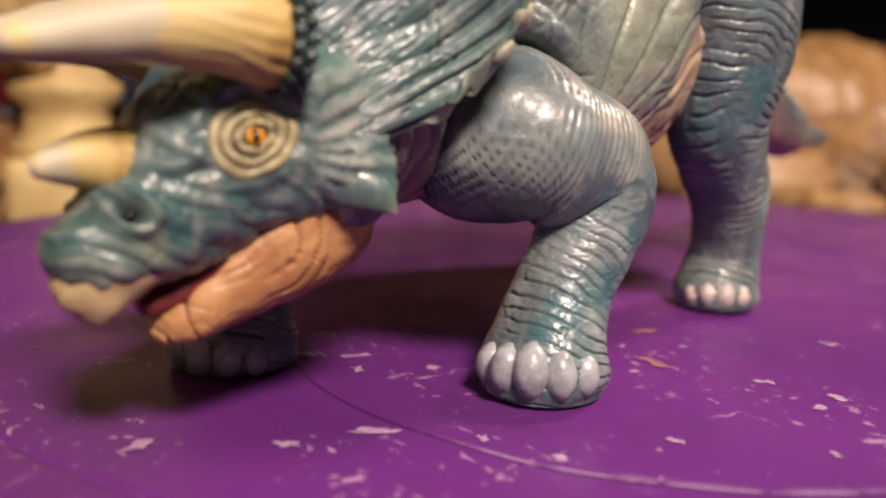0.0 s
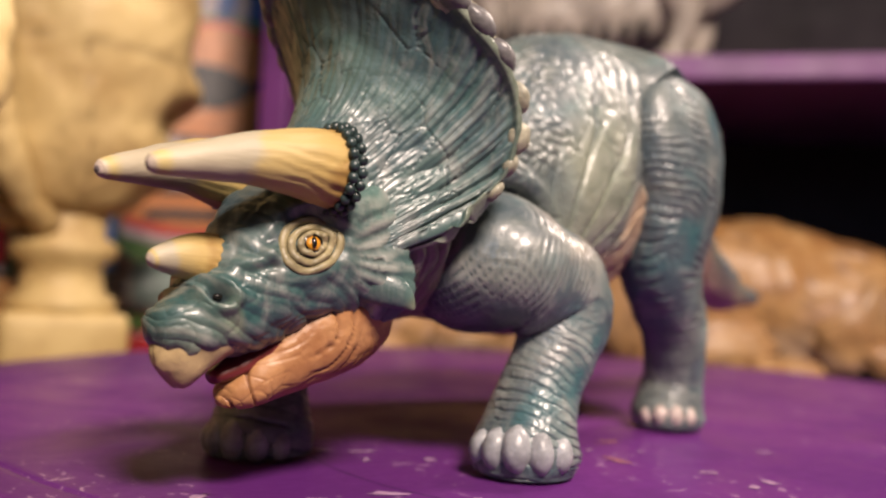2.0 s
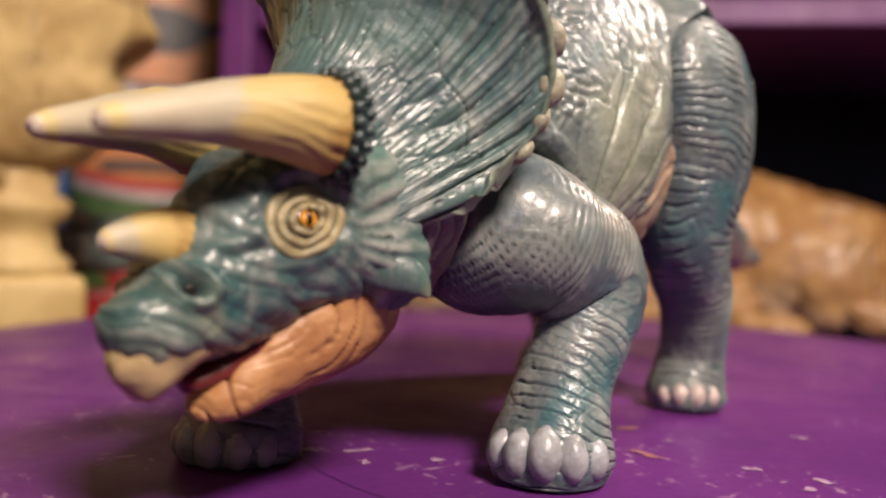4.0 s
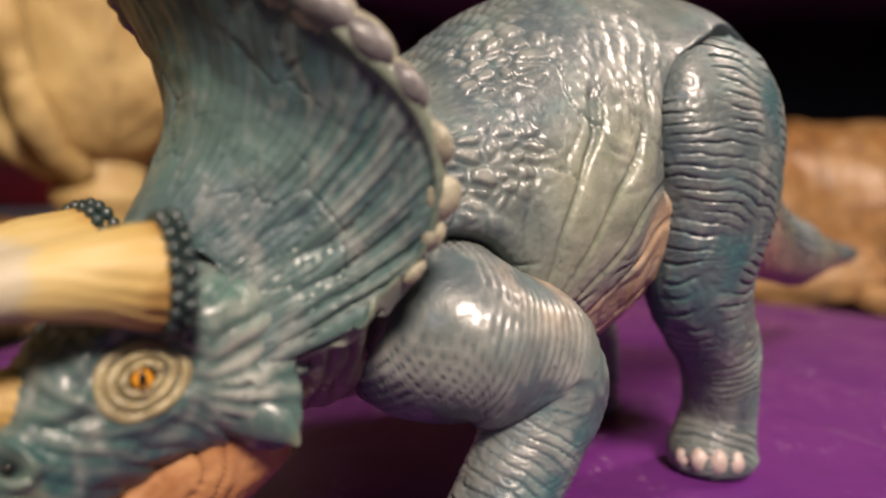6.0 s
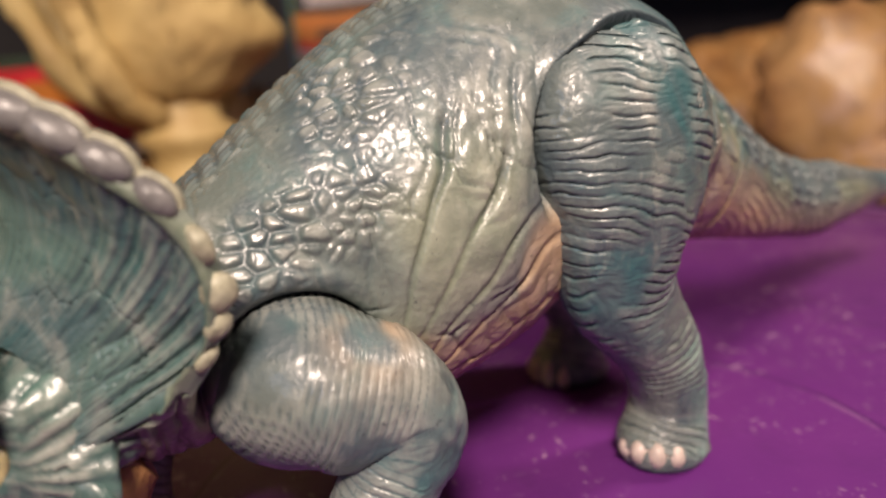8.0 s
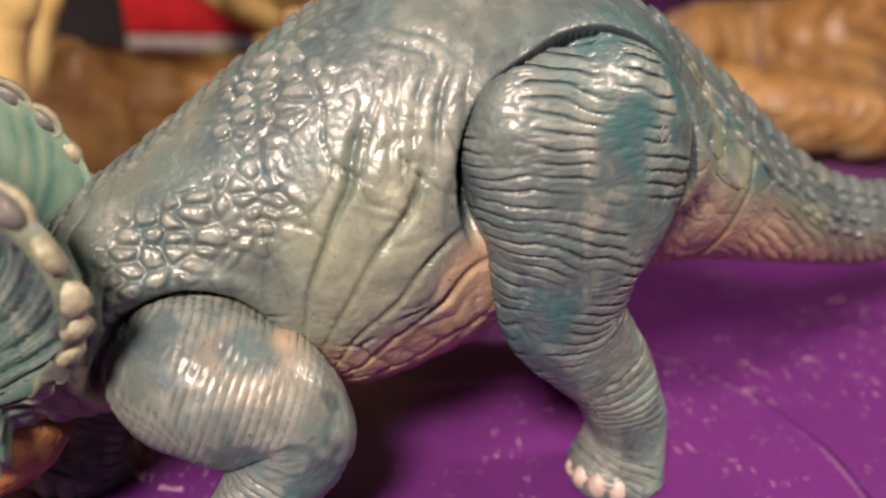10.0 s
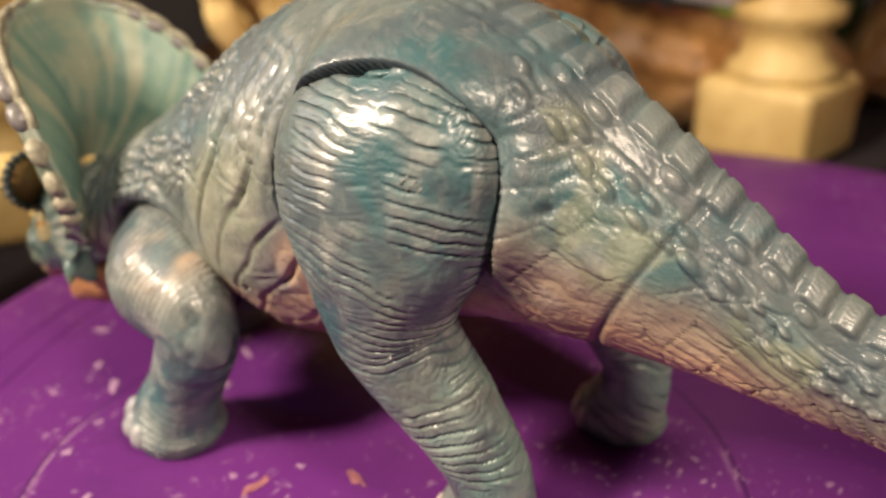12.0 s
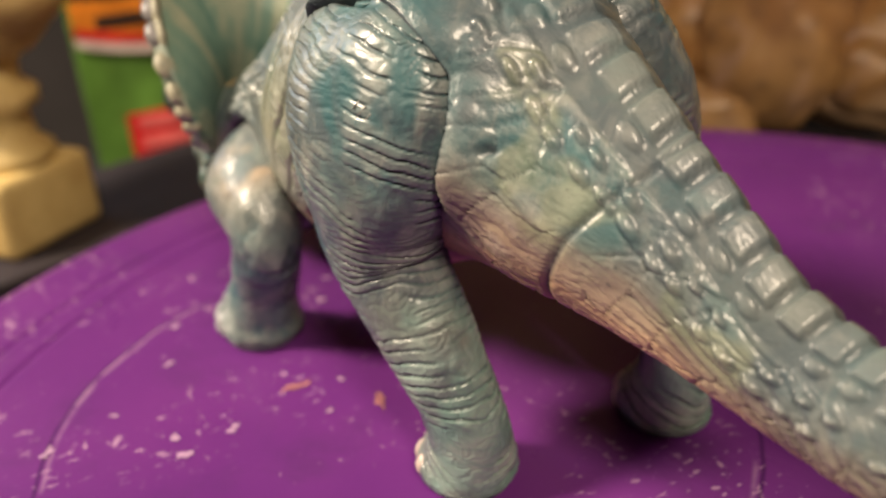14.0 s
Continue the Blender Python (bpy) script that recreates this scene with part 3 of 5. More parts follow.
    d -= 0.0095 * (1 - ease(he, 0.95, 1.005)) * upper
    # the hip slot's shade is put into its colour
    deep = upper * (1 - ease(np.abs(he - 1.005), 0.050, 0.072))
    hc = np.exp(-((he - 1.55) / 0.28) ** 2) * ease(side, 0.3, 0.6) * (1 - on)
    f2 = folds(np.arctan2(hz, hx) * 5.5, P, 0.9, 70, 21)
    d += hc * (f2 - 0.6) * 0.0006
    relief += hc * ease(f2, 0.7, 1) * 0.6
    # groove and lip over the shoulder socket
    sx, sz = (x - SHOULDER[0]) / SHOULDER[2], (z - SHOULDER[1]) / SHOULDER[3]
    se = np.hypot(sx, sz)
    su = ease(sz, -0.2, 0.2) * ease(side, 0.3, 0.6)
    d += su * (0.0012 * np.exp(-((se - 1.22) / 0.12) ** 2) - 0.0040 * np.exp(-((se - 1.0) / 0.06) ** 2))
    # shoulder groove darkened in the colour too, in place of shade
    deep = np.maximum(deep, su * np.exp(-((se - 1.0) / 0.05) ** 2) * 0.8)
    # neck rings under the frill and belly wrinkles
    nk = 1 - ease(x, -0.058, -0.048)
    f3 = folds(x / 0.0052 + 14 * (z - 0.07) * 0.5, P, 0.5, 80, 31)
    d += nk * (f3 - 0.6) * 0.0014
    bl = ease(-ring, 0.25, 0.65)
    f4 = folds(x / 0.008 + 22 * (z - 0.05), P, 0.9, 60, 41)
    d += bl * (f4 - 0.6) * 0.0006 * (1 - 0.8 * ease(x, 0.05, 0.08))
    # two rows of oval studs beside the plates of the tail
    for i, t in enumerate(np.arange(0.074, 0.188, 0.0056)):
        for k, ac in enumerate((0.0190, 0.0242)):
            j1, j2, j3 = (float(hashed(np.array([i]), np.array([k]), np.array([w]))[0]) for w in (3, 4, 5))
            if j3 < 0.12:
                continue
            rr = 0.0016 * (0.75 + 0.5 * j3) * np.interp(t, [0.08, 0.19], [1.1, 0.7])
            ra = np.hypot((x - t - 0.002 * (j1 - 0.5) - 0.0028 * k) / rr, (aw - ac - 0.0016 * (j2 - 0.5)) / (rr * 0.8))
            d += np.exp(-ra ** 3) * 0.0012
            darkening = np.maximum(darkening, np.exp(-((ra - 1.35) / 0.32) ** 2) * 0.6)
            relief += np.exp(-ra ** 3) * 0.35
    # crossing creases on the tail's sides
    tm = ease(x, 0.066, 0.080) * (1 - on) * (1 - ease(x, 0.19, 0.21))
    net = cells((0.80 * x + 0.6 * z) / 0.0125 + 0.5 * fbm(P, 50, 2, 91), (0.8 * z - 0.6 * x) / 0.0095, 92, 0.45)
    groove = (1 - ease(net, 0.0, 0.085)) * ease(fbm(P, 45, 2, 93), -0.35, 0.05)
    d -= tm * groove * 0.0007
    darkening = np.maximum(darkening, tm * groove * 0.4)
    ht = folds((x + 0.9 * z) / 0.0042 + 1.2 * fbm(P, 35, 2, 97), P, 0.4, 80, 98)
    hp = tm * ease(fbm(P, 38, 2, 99), -0.15, 0.25)
    d += hp * (ht - 0.6) * 0.0007
    darkening = np.maximum(darkening, hp * (1 - ease(ht, 0.0, 0.55)) * 0.45)
    # diagonal seam where the tail plugs into the body, and fine skin
    seam = (x - 0.1005) - 0.50 * (z - 0.080)
    d -= 0.0009 * np.exp(-(seam / 0.0009) ** 2) * (x < 0.14)
    deep = np.maximum(deep, 0.7 * np.exp(-(seam / 0.0009) ** 2) * (x < 0.14))
    pin = np.exp(-((x - 0.0857) ** 2 + (z - 0.0985) ** 2) / 0.0012 ** 2) * (y < 0)
    d -= 0.002 * pin
    # fold troughs and pinhole darkened to look deeper; plates and stud rims painted darker
    deep = np.maximum(deep, np.maximum(pin * 0.8, darkening))
    fine = folds(fbm(P, 150, 3, 51) * 3.0, P, 0.3, 300, 52)
    d += (fine - 0.6) * 0.00028 * (1 - 0.6 * on)
    d += fbm(P, 45, 2, 61) * 0.0006
    tip = ease(x, 0.192, 0.220)
    d *= 1 - 0.85 * tip
    low = -ring + 0.16 * fbm(P, 55, 3, 71)
    belly = ease(low, 0.30, 0.60) * (1 - 0.50 * ease(x, 0.115, 0.165))
    belly = np.maximum(belly, ease(0.058 + 0.10 * x - z + 0.006 * fbm(P, 60, 3, 72), -0.004, 0.006) * (1 - ease(x, 0.045, 0.075)))
    belly = np.maximum(belly, 0.66 * ease(x, 0.066, 0.085) * ease(low, -0.50, 0.60) * (1 - 0.5 * ease(x, 0.115, 0.165)))
    belly = np.maximum(belly, 0.9 * ease(1.15 - np.hypot((x - 0.029) / 0.013, (z - 0.064) / 0.026) + 0.25 * fbm(P, 60, 2, 73), 0.0, 0.35) * (y < 0))
    belly = np.minimum(belly, 1 - 0.70 * (1 - ease(x, -0.062, -0.040)))
    belly = np.maximum(belly, 0.22 * nk * ease(low, -0.25, 0.25))
    olive = np.clip(bulge * 1.2 * ease(fbm(P, 40, 2, 81), -0.5, 0.2), 0, 1) * (1 - belly)
    olive = np.maximum(olive, 0.75 * tm * ease(fbm(P, 62, 3, 82), 0.0, 0.35) * (1 - ease(low, 0.0, 0.4)))
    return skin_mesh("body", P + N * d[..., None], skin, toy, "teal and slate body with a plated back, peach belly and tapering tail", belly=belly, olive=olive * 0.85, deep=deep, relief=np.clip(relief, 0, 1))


build_torso()


def toes(parent, at, heading, radius, count, size, spread, mat):
    for i in range(count):
        a = heading + spread * (i - (count - 1) / 2)
        p = Vector(at) + Vector((math.cos(a), math.sin(a), 0)) * radius
        k = 1 - 0.10 * abs(i - (count - 1) / 2)
        bm = lump_bm((p.x, p.y, p.z + size[2] * 0.92 * k), (size[0] * k, size[1] * k, size[2] * k), (0, -14, math.degrees(a)), 10, 14, 0.08, i)
        for v in bm.verts:
            v.co.z = max(v.co.z, 0.0004)
        part("toenail", bm, mat, parent)


def limb(name, rows, n, m, hint, creases, label, seed, wrinkle=0.0011, belly=None, calm=lambda s: 1.0, power=2.1, fine_=lambda s: 1.0, tilt=0.0, fan=None, aqua=0.0):
    P, N, s, th = tube_points(rows, n, m, hint, power)
    c = spline(rows, n)[:, :3]
    length = np.r_[0, np.cumsum(np.linalg.norm(np.diff(c, axis=0), axis=1))][:, None] * np.ones((1, m))
    q = length / creases + 0.8 * np.sin(th + 0.6)
    q = q * fine_(s) - tilt * np.maximum(P[..., 0] - 0.046, -0.01) / creases
    w = q + 0.70 * fbm(P, 48, 2, seed) + 0.25 * fbm(P, 150, 2, seed + 1)
    f = ease(np.abs(np.sin(np.pi * w)), 0.0, 0.45)
    if fan is not None:
        k = ease(s, 0.30, 0.46)
        f = f * k + ease(np.abs(np.sin(np.pi * (fan(P) + 0.35 * fbm(P, 60, 2, seed + 9)))), 0.0, 0.5) * (1 - k)
    f2 = folds(q * 0.31 + 1.6 * fbm(P, 28, 2, seed + 2), P, 0.4, 60, seed + 3)
    amp = ease(fbm(P, 95, 2, seed + 4), -0.40, 0.20)
    d = (f - 0.7) * wrinkle * amp + (f2 - 0.6) * wrinkle * 0.14 + fbm(P, 60, 2, seed + 5) * 0.0007
    fine = folds(fbm(P, 170, 2, seed + 6) * 2.5, P, 0.2, 300, seed + 7)
    d += (fine - 0.6) * 0.0003
    relief = ease(f, 0.7, 1.0) * amp * (0.30 + 0.65 * ease(fbm(P, 55, 2, seed + 8), -0.1, 0.5))
    # creases darkened in the colour so that they look deeper
    darkening = (1 - ease(f, 0.0, 0.5)) * amp * 0.65
    relief = relief + 0.55 * (1 - ease(P[..., 2], 0.030, 0.058)) * ease(f, 0.4, 0.9) * ease(fbm(P * np.array((1, 1, 1.6)), 70, 3, seed + 10), -0.15, 0.5)
    ends = ease(s, 0.0, 0.06) * (1 - ease(s, 0.97, 1.0))
    d = d * calm(s)
    darkening = darkening * calm(s)
    Q = P + N * (d * ends)[..., None]
    Q[..., 2] = np.maximum(Q[..., 2], 0.0005)
    pe = np.zeros(P.shape[:2]) if belly is None else belly(P, s, th)
    # pale aqua low on the leg, fading out on its -x side
    pale = 0.80 * aqua * (1 - ease(P[..., 2], 0.044, 0.062)) * ease(N[..., 0], -0.35, 0.55) * ease(fbm(P, 65, 3, seed + 11), -0.45, 0.15)
    return skin_mesh(name, Q, skin, toy, label, belly=pe, relief=np.clip(relief, 0, 1), deep=darkening, aqua=pale)


arm_peach = lambda P, s, th: 0.75 * np.exp(-(((P[..., 0] + 0.022) / 0.009) ** 2 + ((P[..., 2] - 0.067) / 0.007) ** 2)) * ease(fbm(P, 90, 2, 5), -0.5, 0.3)
near_arm = limb("foreleg", [
    (-0.0400, -0.0200, 0.0575, 0.0170, 0.0175),
    (-0.0385, -0.0310, 0.0570, 0.0199, 0.0212),
    (-0.0345, -0.0415, 0.0556, 0.0194, 0.0206),
    (-0.0250, -0.0480, 0.0520, 0.0150, 0.0180),
    (-0.0172, -0.0505, 0.0440, 0.0116, 0.0145),
    (-0.0208, -0.0508, 0.0335, 0.0111, 0.0115),
    (-0.0268, -0.0512, 0.0225, 0.0110, 0.0107),
    (-0.0312, -0.0520, 0.0130, 0.0126, 0.0124),
    (-0.0330, -0.0525, 0.0060, 0.0144, 0.0144),
    (-0.0330, -0.0525, 0.0010, 0.0128, 0.0128),
], 300, 150, (-1, 0.2, 0.3), 0.0026, "teal foreleg with a bent elbow and finely creased skin", 101, 0.0008, arm_peach, lambda s: 0.75 + 0.25 * ease(s, 0.30, 0.55), 2.1, lambda s: 1.5 - 0.5 * ease(s, 0.30, 0.50), fan=lambda P: (0.92 * P[..., 0] - 0.38 * P[..., 2]) / 0.0019)
toes(near_arm, (-0.0330, -0.0525, 0.0030), math.radians(214), 0.0118, 5, (0.0056, 0.0043, 0.0062), 0.46, toe_mat)

far_arm = limb("foreleg", [
    (-0.0415, 0.0050, 0.0580, 0.0180, 0.0180),
    (-0.0435, 0.0180, 0.0570, 0.0205, 0.0200),
    (-0.0505, 0.0260, 0.0530, 0.0185, 0.0185),
    (-0.0605, 0.0255, 0.0445, 0.0140, 0.0145),
    (-0.0700, 0.0190, 0.0330, 0.0115, 0.0120),
    (-0.0765, 0.0115, 0.0220, 0.0110, 0.0110),
    (-0.0800, 0.0060, 0.0120, 0.0128, 0.0128),
    (-0.0812, 0.0040, 0.0060, 0.0148, 0.0148),
    (-0.0812, 0.0040, 0.0010, 0.0146, 0.0146),
], 220, 120, (-1, 0.2, 0.3), 0.0028, "teal foreleg reaching forward under the head", 131, 0.0008)
toes(far_arm, (-0.0812, 0.0040, 0), math.radians(212), 0.0118, 5, (0.0056, 0.0043, 0.0062), 0.46, toe_mat)

near_leg = limb("hind_leg", [
    (0.0500, -0.0375, 0.1250, 0.0020, 0.0010),
    (0.0500, -0.0372, 0.1242, 0.0105, 0.0040),
    (0.0500, -0.0370, 0.1194, 0.0205, 0.0085),
    (0.0500, -0.0372, 0.1090, 0.0264, 0.0132),
    (0.0500, -0.0372, 0.0970, 0.0272, 0.0158),
    (0.0490, -0.0370, 0.0830, 0.0232, 0.0162),
    (0.0475, -0.0362, 0.0710, 0.0184, 0.0152),
    (0.0485, -0.0350, 0.0600, 0.0154, 0.0140),
    (0.0560, -0.0328, 0.0480, 0.0130, 0.0125),
    (0.0640, -0.0305, 0.0370, 0.0116, 0.0115),
    (0.0695, -0.0280, 0.0250, 0.0106, 0.0108),
    (0.0712, -0.0265, 0.0170, 0.0104, 0.0107),
    (0.0702, -0.0260, 0.0095, 0.0120, 0.0120),
    (0.0692, -0.0260, 0.0050, 0.0132, 0.0130),
    (0.0692, -0.0260, 0.0010, 0.0118, 0.0117),
], 480, 170, (0.25, -0.97, 0), 0.0029, "teal hind leg with a broad creased thigh and scaly shin", 151, 0.0010, tilt=0.20, aqua=1.0)
# worn stamp of small raised marks on the thigh
stamp_at = min(near_leg.data.vertices, key=lambda v: (v.co - Vector((0.0660, -0.0455, 0.1050))).length)
sn = stamp_at.normal.copy()
sx = Vector((0.62, 0.30, 0.72)).cross(sn).cross(sn).normalized()
sy = sn.cross(sx)
for i, (k, w) in enumerate(((-1.5, 0.0060), (-0.5, 0.0074), (0.5, 0.0068), (1.5, 0.0052))):
    bm = box_bm((w * 0.45, 0.0003, 0.0003), (0, 0, 0), 0.0001, 1)
    ob = part("stamp_mark", bm, stamp_mat, near_leg)
    ob.matrix_world = Matrix.Translation(stamp_at.co + sy * k * 0.0019 - sn * 0.00005) @ Matrix((sx, sy, sn)).transposed().to_4x4()
toes(near_leg, (0.0690, -0.0260, 0.0025), math.radians(215), 0.0108, 4, (0.0042, 0.0034, 0.0044), 0.44, pale_toe_mat)

far_leg = limb("hind_leg", [
    (0.0515, 0.0152, 0.1262, 0.0020, 0.0020),
    (0.0515, 0.0160, 0.1250, 0.0120, 0.0085),
    (0.0520, 0.0205, 0.1150, 0.0230, 0.0145),
    (0.0530, 0.0285, 0.0970, 0.0265, 0.0175),
    (0.0545, 0.0345, 0.0785, 0.0220, 0.0165),
    (0.0575, 0.0385, 0.0605, 0.0155, 0.0140),
    (0.0665, 0.0400, 0.0435, 0.0125, 0.0122),
    (0.0765, 0.0390, 0.0295, 0.0112, 0.0112),
    (0.0785, 0.0382, 0.0190, 0.0104, 0.0106),
    (0.0765, 0.0380, 0.0100, 0.0120, 0.0120),
    (0.0750, 0.0380, 0.0050, 0.0138, 0.0136),
    (0.0750, 0.0380, 0.0010, 0.0134, 0.0132),
], 300, 130, (0, -1, 0), 0.0033, "teal hind leg on the shaded side of the toy", 181, 0.0010, aqua=1.0)
toes(far_leg, (0.0740, 0.0380, 0), math.radians(195), 0.0110, 4, (0.0044, 0.0034, 0.0056), 0.46, pale_toe_mat)

# ---- the head, turned a little to its left and bowed. a: ahead, b: to its left, z: up
HEAD = Vector((-0.0690, -0.0287, 0.0))
FWD, LFT = Vector((-0.98, -0.20, 0.0)), Vector((0.20, -0.98, 0.0))


def hd(a, b, z):
    return HEAD + FWD * a + LFT * b + Vector((0, 0, z))


def hdrow(a, b, z, w, h):
    return (*hd(a, b, z), w, h)


def head_ab(P):
    q = P - np.array(HEAD)
    return q @ np.array(FWD), q @ np.array(LFT)


def eye_place(sgn):
    """Where an eye sits on the head and the way that it looks."""
    return hd(0.0351, sgn * 0.0152, 0.0566), (LFT * sgn * 0.88 + FWD * 0.34 + Vector((0, 0, 0.28))).normalized()


def build_skull():
    rows = [hdrow(-0.004, 0, 0.0640, 0.0150, 0.0120), hdrow(0.010, 0, 0.0605, 0.0205, 0.0165), hdrow(0.024, 0, 0.0580, 0.0192, 0.0160),
            hdrow(0.036, 0, 0.0500, 0.0156, 0.0156), hdrow(0.046, 0, 0.0422, 0.0124, 0.0116), hdrow(0.054, 0, 0.0385, 0.0096, 0.0076),
            hdrow(0.0592, 0, 0.0378, 0.0072, 0.0058), hdrow(0.0622, 0, 0.0368, 0.0044, 0.0036), hdrow(0.0634, 0, 0.0364, 0.0010, 0.0010)]
    P, N, s, th = tube_points(rows, 260, 220, power=np.interp(np.linspace(0, 8, 260), [2.0, 4.0, 6.0], [2.4, 1.9, 2.5]))
    a, b = head_ab(P)
    z = P[..., 2]
    d = fbm(P, 70, 3, 201) * 0.0008
    # cheek flaring back into a sharp-cornered flange, brow ridge, swollen nostril
    tail = a + 0.16 * (z - 0.046)
    run = np.clip((0.034 - tail) / 0.0215, 0, 1) ** 1.2 * ease(tail, 0.0106, 0.0130)
    d += 0.0078 * run * ease(z, 0.0405, 0.0440) * (1 - ease(z, 0.0500, 0.0600))
    d += 0.0018 * np.exp(-((a - 0.034) / 0.008) ** 2 - ((z - 0.0655) / 0.004) ** 2) * ease(np.abs(b), 0.004, 0.009)
    d += 0.0012 * np.exp(-((a - 0.0525) / 0.0042) ** 2 - ((z - 0.0450) / 0.0040) ** 2)
    d += 0.0010 * np.exp(-((z - (0.0500 + 0.62 * (0.050 - a))) / 0.0016) ** 2) * ease(a, 0.036, 0.041) * (1 - ease(a, 0.050, 0.054))
    rn = np.hypot((a - 0.0535) / 1.15, z - 0.0446)
    hole = np.exp(-(rn / 0.0013) ** 4)
    d += 0.0013 * np.exp(-((rn - 0.0027) / 0.0010) ** 2) - 0.0022 * hole
    # a crease from the nostril to the eye, and face wrinkles fanning from it
    d -= 0.0010 * np.exp(-((z - (0.0510 + 0.25 * (0.045 - a))) / 0.0009) ** 2) * np.exp(-((a - 0.044) / 0.006) ** 2)
    fan = np.arctan2(z - 0.0550, a - 0.035)
    back = ease(0.0275 - a, 0.0, 0.006)
    f = folds(fan * 4.4 + 0.6 * fbm(P, 60, 2, 210), P, 0.4, 90, 211)
    d += back * (f - 0.6) * 0.0011
    g = folds((z - 0.45 * a) / 0.0042, P, 0.9, 80, 221)
    d += (1 - back) * (g - 0.6) * 0.00055
    fine = folds(fbm(P, 110, 2, 231) * 2.0, P, 0.3, 300, 232)
    d += (fine - 0.6) * 0.00030
    relief = np.clip(back * ease(f, 0.75, 1) + (1 - back) * ease(g, 0.9, 1.0) * 0.5, 0, 1)
    # nostril hole's dark is coloured in, with a darker patch between the brows
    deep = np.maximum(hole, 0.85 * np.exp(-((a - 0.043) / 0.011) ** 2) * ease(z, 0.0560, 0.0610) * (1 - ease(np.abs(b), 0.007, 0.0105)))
    # wrinkle troughs given their shade in the colour
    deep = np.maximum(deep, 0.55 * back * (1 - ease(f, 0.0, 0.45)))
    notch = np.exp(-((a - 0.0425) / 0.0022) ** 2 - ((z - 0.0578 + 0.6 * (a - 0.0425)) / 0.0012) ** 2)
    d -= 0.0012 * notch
    # the notch by the eye gets its shade coloured in as well
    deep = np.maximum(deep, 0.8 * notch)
    lip = ease(0.0365 - z, 0.0, 0.004) * ease(a, 0.03, 0.05)
    muzzle = 0.8 * np.exp(-((a - 0.0490) / 0.0050) ** 2 - ((z - 0.0400) / 0.0045) ** 2) * ease(fbm(P, 90, 2, 233), -0.35, 0.2)
    Q = P + N * d[..., None]
    # a flat socket under the lids of each eye
    for sgn in (1, -1):
        c0, nrm = eye_place(sgn)
        away = Q - np.array(c0)
        h = away @ np.array(nrm)
        level = 1 - ease(np.linalg.norm(away, axis=-1), 0.0066, 0.0098)
        Q = Q + (level * (-0.0003 - h))[..., None] * np.array(nrm)
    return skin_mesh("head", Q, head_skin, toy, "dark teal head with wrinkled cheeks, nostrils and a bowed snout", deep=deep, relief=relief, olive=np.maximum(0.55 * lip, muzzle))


head = build_skull()

# upper beak, lower jaw and the open mouth
P, N, s, th = tube_points([hdrow(0.0400, 0, 0.0372, 0.0060, 0.0020), hdrow(0.0455, 0, 0.0362, 0.0082, 0.0042), hdrow(0.0510, 0, 0.0352, 0.0088, 0.0060), hdrow(0.0550, 0, 0.0344, 0.0078, 0.0072), hdrow(0.0584, 0, 0.0345, 0.0058, 0.0066), hdrow(0.0608, 0, 0.0352, 0.0034, 0.0044), hdrow(0.0620, 0, 0.0358, 0.0006, 0.0010)], 110, 84, power=1.7)
d = fbm(P, 120, 3, 241) * 0.0003
a, b = head_ab(P)
P[..., 2] -= 0.0020 * np.exp(-((a - 0.0560) / 0.0030) ** 2) * ease(-np.sin(th), 0.2, 1.0)
d += 0.00012 * np.sin(b * 1400 + 3 * fbm(P, 120, 2, 242)) - 0.0006 * np.exp(-(b / 0.0005) ** 2)
link("beak", grid_mesh("beak", P + N * d[..., None]), beak_mat, toy, "ivory hooked upper beak")
P, N, s, th = tube_points([hdrow(0.006, 0, 0.0470, 0.0130, 0.0110), hdrow(0.012, 0, 0.0435, 0.0165, 0.0138), hdrow(0.020, 0, 0.0385, 0.0155, 0.0140), hdrow(0.031, 0, 0.0310, 0.0118, 0.0095), hdrow(0.039, 0, 0.0252, 0.0080, 0.0055), hdrow(0.0440, 0, 0.0228, 0.0045, 0.0028), hdrow(0.0460, 0, 0.0225, 0.0010, 0.0010)], 200, 150, power=2.3)
a, b = head_ab(P)
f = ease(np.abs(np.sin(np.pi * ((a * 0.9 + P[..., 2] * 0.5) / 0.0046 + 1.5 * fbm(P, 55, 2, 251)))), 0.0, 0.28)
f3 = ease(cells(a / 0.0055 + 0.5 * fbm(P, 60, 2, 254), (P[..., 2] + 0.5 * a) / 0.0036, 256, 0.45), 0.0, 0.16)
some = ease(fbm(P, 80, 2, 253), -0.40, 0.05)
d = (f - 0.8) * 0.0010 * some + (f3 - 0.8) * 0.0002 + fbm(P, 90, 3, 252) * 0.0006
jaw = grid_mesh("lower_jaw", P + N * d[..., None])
# jaw creases coloured darker so that they look deeper
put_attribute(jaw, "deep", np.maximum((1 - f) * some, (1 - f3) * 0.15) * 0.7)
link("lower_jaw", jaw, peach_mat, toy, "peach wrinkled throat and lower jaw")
P, N, s, th = tube_points([hdrow(0.016, 0, 0.0460, 0.0095, 0.0045), hdrow(0.030, 0, 0.0385, 0.0100, 0.0050), hdrow(0.041, 0, 0.0298, 0.0060, 0.0034), hdrow(0.0480, 0, 0.0270, 0.0026, 0.0018)], 30, 40)
link("mouth", grid_mesh("mouth", P + N * (fbm(P, 150, 2, 255) * 0.0006)[..., None]), mouth_mat, toy, "dark red inside of the open mouth")


